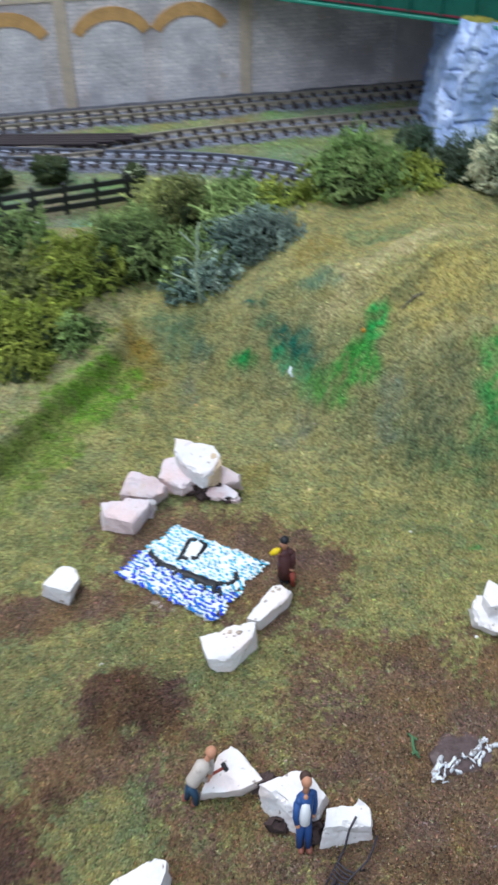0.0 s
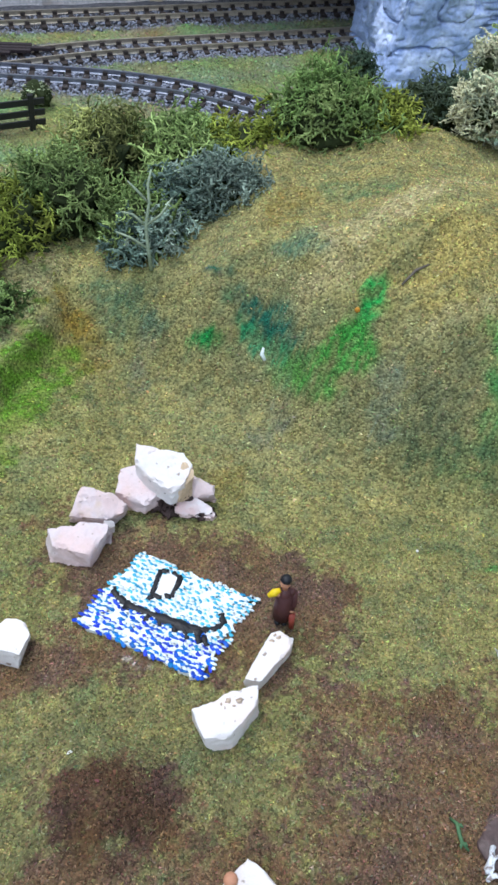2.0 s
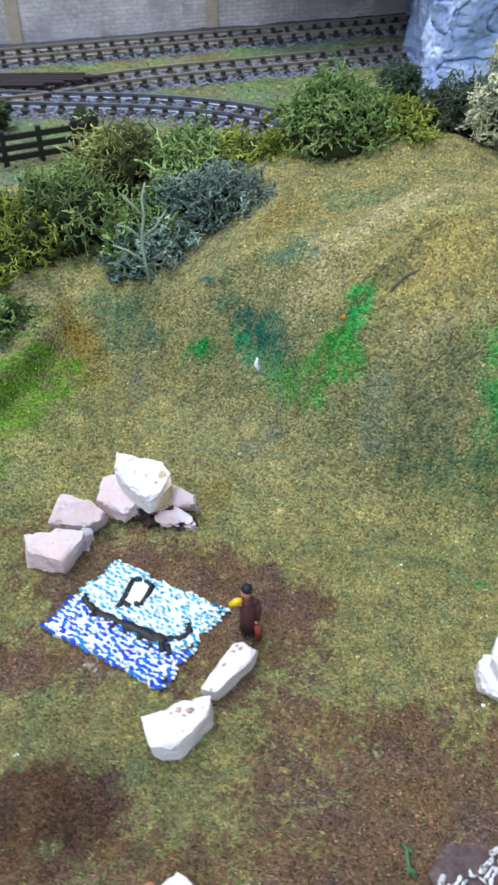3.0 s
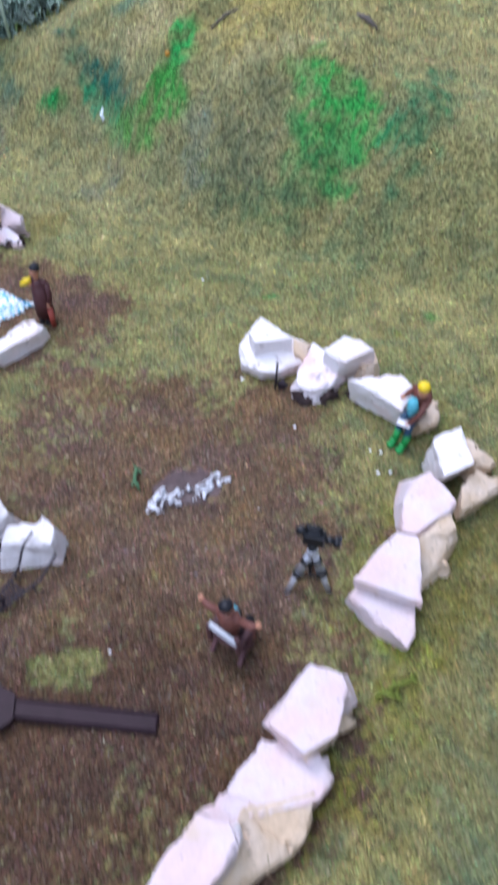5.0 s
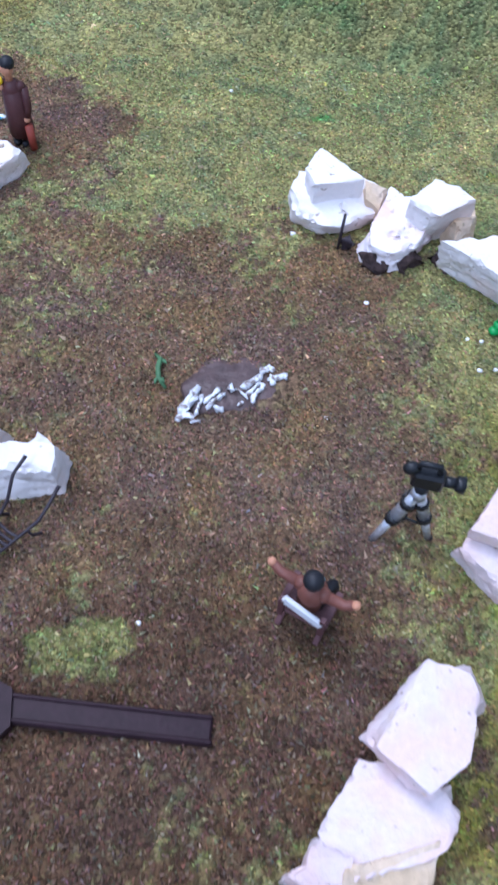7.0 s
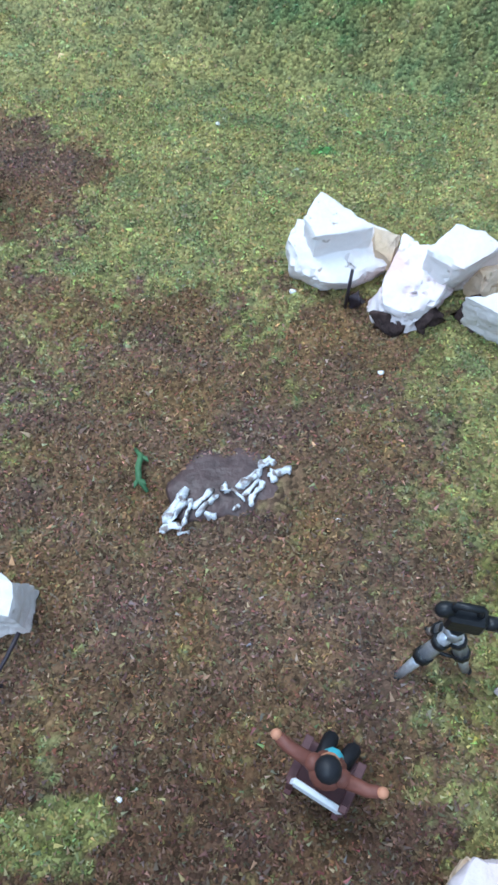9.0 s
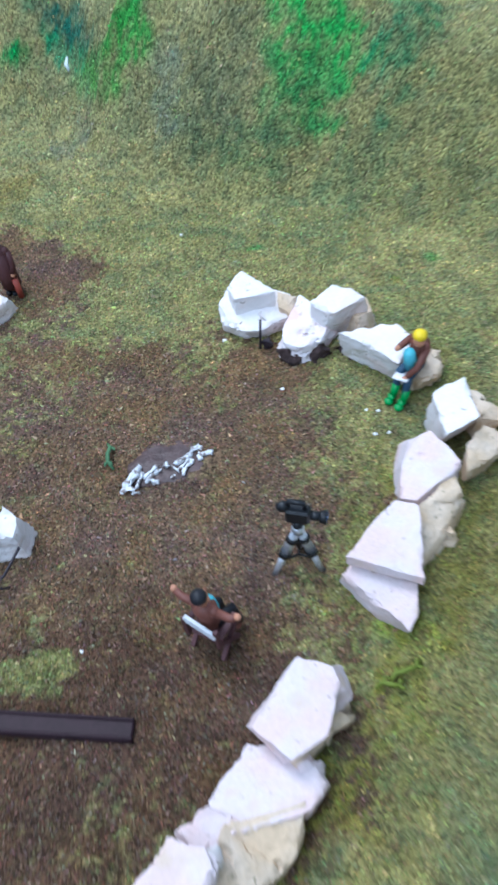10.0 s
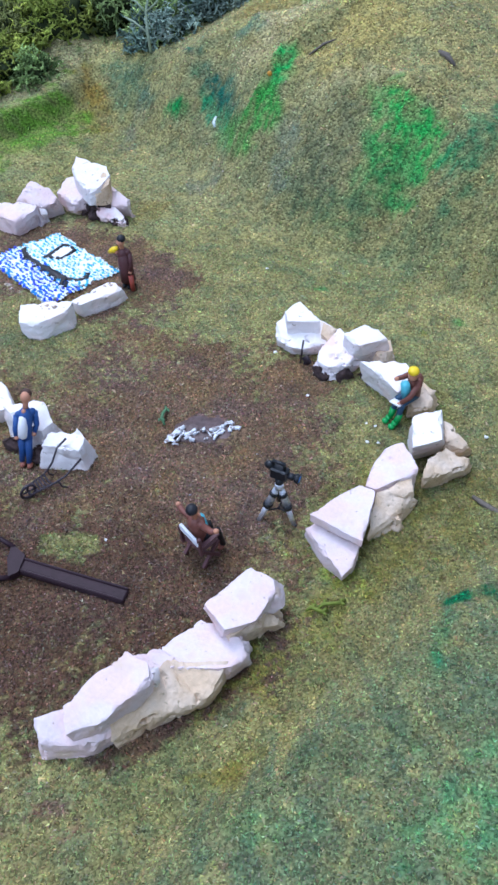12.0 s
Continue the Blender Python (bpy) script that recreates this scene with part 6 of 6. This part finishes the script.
for fx, fy in ((.0800, .0938), (.0893, .0945), (.0850, .1000)):
    foot = Vector((fx, fy, .0004))
    knee = hub.lerp(foot, 0.52)
    bm = bmesh.new()
    tube(bm, [hub, knee], [.0008, .0011], 8)
    tube(bm, [knee, foot], [.0008, .0006], 8)
    leg = part("leg", bm, SILVER, tripod)
    bm = bmesh.new()
    tube(bm, [knee + (hub - knee) * 0.08, knee - (hub - knee) * 0.10], .00125, 8)
    part("clamp", bm, BLACK, leg, "black clamp")
    bm = bmesh.new()
    tube(bm, [hub.lerp(foot, 0.20), hub.lerp(foot, 0.27)], .0012, 8)
    part("upper_clamp", bm, BLACK, leg, "black clamp")
    bm = bmesh.new()
    tube(bm, [hub.lerp(foot, 0.70), Vector((hub.x, hub.y, .0050))], .00026, 6)
    part("spreader", bm, BLACK, tripod)
    bm = bmesh.new()
    ball(bm, foot + Vector((0, 0, .0003)), (.0008, .0008, .0006))
    part("foot", bm, BLACK, leg, "black rubber foot")
bm = bmesh.new()
tube(bm, [hub - Vector((0, 0, .0060)), hub, hub + Vector((0, 0, .0022))], [.0005, .0010, .0012], 8)
part("centre_column", bm, BLACK, tripod)
bm = bmesh.new()
tube(bm, [hub - Vector((0, 0, .0012)), hub + Vector((0, 0, .0006))], [.0013, .0011], 8)
part("collar", bm, SILVER, tripod, "chrome collar under the camera")
film = empty("film_camera", .0852, .0952, .0162, label="black model film camera mounted on the tripod", category="camera")
cway = Vector((.0050, -.0010, 0)).normalized()
cc = Vector((.0853, .0952, .0186))
bm = bmesh.new()
bar(bm, cc - cway * .0026, cc + cway * .0020, .0025, .0034, bevel=.0004)
part("body", bm, BLACK, film)
bm = bmesh.new()
tube(bm, [cc + cway * .0018, cc + cway * .0038], [.0009, .0009], 12)
lens = part("lens", bm, BLACK, film)
bm = bmesh.new()
tube(bm, [cc + cway * .0037, cc + cway * .0039, cc + cway * .0050], [.0010, .0012, .0014], 12)
part("hood", bm, BLACK, lens)
bm = bmesh.new()
tube(bm, [cc + cway * .0049, cc + cway * .0051], [.0010, .0010], 12)
part("front_glass", bm, surface("blue_lens_glass", (0.05, 0.12, 0.30), 0.12, 0.1, 300, 1500, 0.0, gloss=0.6), lens, "blue-coated front glass")
bm = bmesh.new()
tube(bm, [cc - cway * .0024 + Vector((0, 0, .0018)), cc - cway * .0020 + Vector((0, 0, .0034)), cc + cway * .0008 + Vector((0, 0, .0034)), cc + cway * .0010 + Vector((0, 0, .0018))], .0005, 6)
part("top_handle", bm, BLACK, film)
bm = bmesh.new()
ball(bm, cc - cway * .0030 + Vector((0, 0, .0016)), (.0014, .0010, .0012))
part("viewfinder", bm, BLACK, film)


# ---- painted figures, each one plain mesh ----
SKIN = surface("figure_skin", (0.52, 0.25, 0.15), 0.55, 0.1, 300, 1500, 0.1)
HAIR = surface("figure_black", (0.012, 0.012, 0.016), 0.5, 0.2, 300, 1500, 0.1)
NAVY = surface("figure_blue", (0.024, 0.070, 0.225), 0.5, 0.2, 300, 1500, 0.1)
WHITE = surface("figure_white", (0.80, 0.80, 0.82), 0.5, 0.05, 300, 1500, 0.1)
SHOE = surface("figure_tan_shoe", (0.24, 0.085, 0.055), 0.5, 0.2, 300, 1500, 0.1)
COAT = surface("figure_maroon", (0.075, 0.026, 0.026), 0.5, 0.2, 300, 1500, 0.1)
BROWN = surface("figure_brown", (0.165, 0.062, 0.045), 0.5, 0.2, 300, 1500, 0.1)
BEIGE = surface("figure_beige", (0.52, 0.45, 0.40), 0.55, 0.1, 300, 1500, 0.1)
DENIM = surface("figure_denim", (0.030, 0.070, 0.125), 0.6, 0.2, 300, 1500, 0.1)
TURQ = surface("figure_turquoise", (0.12, 0.46, 0.55), 0.5, 0.1, 300, 1500, 0.1)
YELLOW = surface("figure_yellow", (0.80, 0.58, 0.010), 0.4, 0.06, 300, 1500, 0.1)
BOOT = surface("figure_green_boot", (0.02, 0.27, 0.06), 0.35, 0.1, 300, 1500, 0.1)
WOOD = surface("figure_handle", (0.30, 0.06, 0.04), 0.5, 0.1, 300, 1500, 0.1)
TAWNY = surface("figure_dark_hair", (0.060, 0.030, 0.022), 0.6, 0.2, 300, 1500, 0.1)
PAINTS = [TAWNY, SKIN, HAIR, NAVY, WHITE, SHOE, COAT, BROWN, BEIGE, DENIM, TURQ, YELLOW, BOOT, WOOD]


def slot(m):
    return PAINTS.index(m)


def figurine(x, y, hips, chest, head, grips, knees, feet, top, legs, shoes, hair, label, front=None, extra=None):
    """A small moulded figure from its joints: torso, head, arms to the given ends, legs."""
    bm = bmesh.new()
    hips, chest, head = Vector(hips), Vector(chest), Vector(head)
    (al, ar) = (Vector(p) for p in grips)
    across = (ar - al)
    across.z = 0
    across.normalize()
    tube(bm, [hips - (chest - hips) * 0.12, hips, hips.lerp(chest, 0.5), chest, chest.lerp(head, 0.35)], [.0014, .0019, .0019, .0022, .0009], 12, slot(top))
    for s in (-1, 1):
        ball(bm, chest + across * s * .0018, (.0011, .0011, .0012), slot(top))
    if front:
        m, out = front
        out = Vector(out)
        tube(bm, [hips.lerp(chest, q) + out * d for q, d in ((0.10, .0007), (0.16, .0012), (0.6, .0015), (1.0, .0015), (1.12, .0011))], [.0013, .0014, .0014, .0011, .0006], 10, slot(m))
        ball(bm, chest.lerp(head, 0.25) + out * .0010, (.0007, .0007, .0009), slot(SKIN), u=8, v=6)
    tube(bm, [chest.lerp(head, 0.3), head], [.0008, .0008], 8, slot(SKIN))
    ball(bm, head, (.00135, .00145, .0017), slot(SKIN))
    if hair:
        ball(bm, head + Vector((0, 0, .0005)) + hair[1], (.0015, .0016, .0014), slot(hair[0]))
    for s, end in ((-1, al), (1, ar)):
        sh = chest + across * s * .0024
        elbow = sh.lerp(end, 0.5) + Vector((0, 0, -.0008)) + across * s * .0005
        tube(bm, [sh, elbow, elbow.lerp(end, 0.8)], [.0009, .0008, .0007], 8, slot(top))
        ball(bm, end, (.0007, .0007, .0007), slot(SKIN), u=8, v=6)
    for s, knee, foot in ((-1, knees[0], feet[0]), (1, knees[1], feet[1])):
        hip = hips + across * s * .0009
        knee, foot = Vector(knee), Vector(foot)
        tube(bm, [hip, knee, foot + Vector((0, 0, .0010))], [.0012, .0010, .0008], 8, slot(legs))
        toe = Vector((across.y, -across.x, 0)) * .0007
        ball(bm, foot + toe + Vector((0, 0, .0006)), (.0009, .0012, .0007), slot(shoes), u=8, v=6)
    if extra:
        extra(bm)
    return solid("figurine", bm, PAINTS, x, y, label=label, category="figurine", group="painted figures", flat=False)


# standing in a blue suit, leaning back on the block
figurine(.0133, .0985, (.0133, .1005, .0085), (.0135, .1032, .0145), (.0137, .1047, .0190), ((.0117, .0990, .0090), (.0155, .1016, .0088)),
         ((.0124, .0992, .0045), (.0143, .0992, .0045)), ((.0123, .0977, .0002), (.0144, .0977, .0002)), NAVY, NAVY, SHOE, (TAWNY, Vector((-.0002, .0011, -.0002))),
         "painted figure in a blue suit and white shirt", front=(WHITE, (0.0, -1.0, 0.0)))


def horn(bm):
    tube(bm, [(.0096, .1826, .0156), (.0082, .1824, .0148), (.0066, .1822, .0138)], [.0006, .0011, .0006], 8, slot(YELLOW))
    tube(bm, [(.0136, .1815, .0060), (.0140, .1812, .0005)], [.0009, .0008], 8, slot(WOOD))
    tube(bm, [(.0112, .1832, .0135), (.0114, .1834, .0070), (.0116, .1836, .0028)], [.0021, .0025, .0026], 12, slot(COAT))


figurine(.0113, .1834, (.0113, .1834, .0085), (.0111, .1832, .0140), (.0107, .1831, .0178), ((.0092, .1824, .0140), (.0134, .1818, .0072)),
         ((.0106, .1836, .0045), (.0122, .1834, .0045)), ((.0105, .1836, .0002), (.0123, .1832, .0002)), COAT, COAT, HAIR, (HAIR, Vector((.0002, .0003, .0004))),
         "painted figure in a maroon coat with a yellow horn", extra=horn)


def hammer(bm):
    tube(bm, [(-.0098, .1125, .0078), (-.0062, .1140, .0090)], .0004, 6, slot(WOOD))
    tube(bm, [(-.0066, .1150, .0090), (-.0056, .1132, .0092)], .0007, 6, slot(HAIR))


figurine(-.0140, .1090, (-.0142, .1102, .0085), (-.0112, .1130, .0120), (-.0094, .1152, .0138), ((-.0098, .1124, .0078), (-.0104, .1116, .0074)),
         ((-.0152, .1104, .0045), (-.0134, .1092, .0045)), ((-.0158, .1100, .0002), (-.0134, .1086, .0002)), BEIGE, DENIM, SHOE, (SKIN, Vector((0, 0, 0))),
         "painted figure in beige shirt and jeans swinging a hammer", extra=hammer)

# seated in a folding chair
CHAIR = surface("chair_purple_brown", (0.10, 0.045, 0.048), 0.5, 0.2, 300, 1500, 0.1)
CANVAS = surface("chair_canvas", (0.72, 0.74, 0.78), 0.6, 0.08, 300, 1500, 0.2)
chair = empty("folding_chair", .0690, .0803, label="purple-brown folding chair with a white canvas back", category="chair")
cf = Vector((.0045, .0085, 0)).normalized()
cs = Vector((cf.y, -cf.x, 0))
c0 = Vector((.0690, .0803, 0))
for s in (-1, 1):
    for a, b in ((-1, 1), (1, -1)):
        bm = bmesh.new()
        bar(bm, c0 + cs * s * .0032 + cf * a * .0028 + Vector((0, 0, .0002)), c0 + cs * s * .0032 + cf * b * .0026 + Vector((0, 0, .0062)), .0009, .0009, bevel=.0001)
        part("leg", bm, CHAIR, chair)
    bm = bmesh.new()
    bar(bm, c0 + cs * s * .0032 - cf * .0030 + Vector((0, 0, .0055)), c0 + cs * s * .0032 - cf * .0036 + Vector((0, 0, .0120)), .0009, .0009, bevel=.0001)
    part("back_post", bm, CHAIR, chair)
    bm = bmesh.new()
    bar(bm, c0 + cs * s * .0034 - cf * .0032 + Vector((0, 0, .0088)), c0 + cs * s * .0034 + cf * .0026 + Vector((0, 0, .0088)), .0011, .0007, bevel=.0001)
    part("armrest", bm, CHAIR, chair)
bm = bmesh.new()
block(bm, c0 + Vector((0, 0, .0063)), (.0064, .0058, .0008), math.atan2(cs.y, cs.x), bevel=.0002)
part("seat", bm, CHAIR, chair)
bm = bmesh.new()
bar(bm, c0 - cs * .0032 - cf * .0036 + Vector((0, 0, .0122)), c0 + cs * .0032 - cf * .0036 + Vector((0, 0, .0098)), .0007, .0017, bevel=.0001)
part("back_canvas", bm, CANVAS, chair, "white canvas chair back")
figurine(.0692, .0806, (.0688, .0800, .0080), (.0684, .0793, .0142), (.0681, .0790, .0182), ((.0628, .0832, .0142), (.0742, .0768, .0150)),
         ((.0698, .0842, .0075), (.0724, .0828, .0075)), ((.0704, .0856, .0004), (.0734, .0838, .0004)), BROWN, HAIR, SHOE, (HAIR, Vector((-.0002, -.0005, .0003))),
         "painted figure in a brown jacket seated in a chair", front=(TURQ, (0.468, 0.884, 0.0)))


def board(bm):
    bar(bm, (.1098, .1408, .0074), (.1080, .1374, .0084), .0034, .0004, slot(WHITE))
    ball(bm, (.1118, .1394, .0196), (.0016, .0016, .0013), slot(YELLOW))
    tube(bm, [(.1100, .1402, .0140), (.1110, .1415, .0085)], [.0013, .0016], 8, slot(TURQ))
    for q in ((.1066, .1386, .0002), (.1086, .1366, .0002)):
        tube(bm, [Vector(q) + Vector((.0014, .0014, .0044)), Vector(q) + Vector((.0006, .0006, .0012))], [.0010, .0009], 8, slot(BOOT))
        ball(bm, Vector(q) + Vector((-.0004, -.0004, .0007)), (.0011, .0011, .0008), slot(BOOT))


figurine(.1100, .1400, (.1128, .1438, .0078), (.1126, .1424, .0146), (.1118, .1396, .0180), ((.1075, .1405, .0150), (.1092, .1380, .0080)),
         ((.1086, .1408, .0078), (.1102, .1386, .0078)), ((.1074, .1394, .0010), (.1094, .1374, .0010)), BROWN, DENIM, BOOT, None,
         "painted figure in a yellow hat with clipboard and green boots", extra=board)
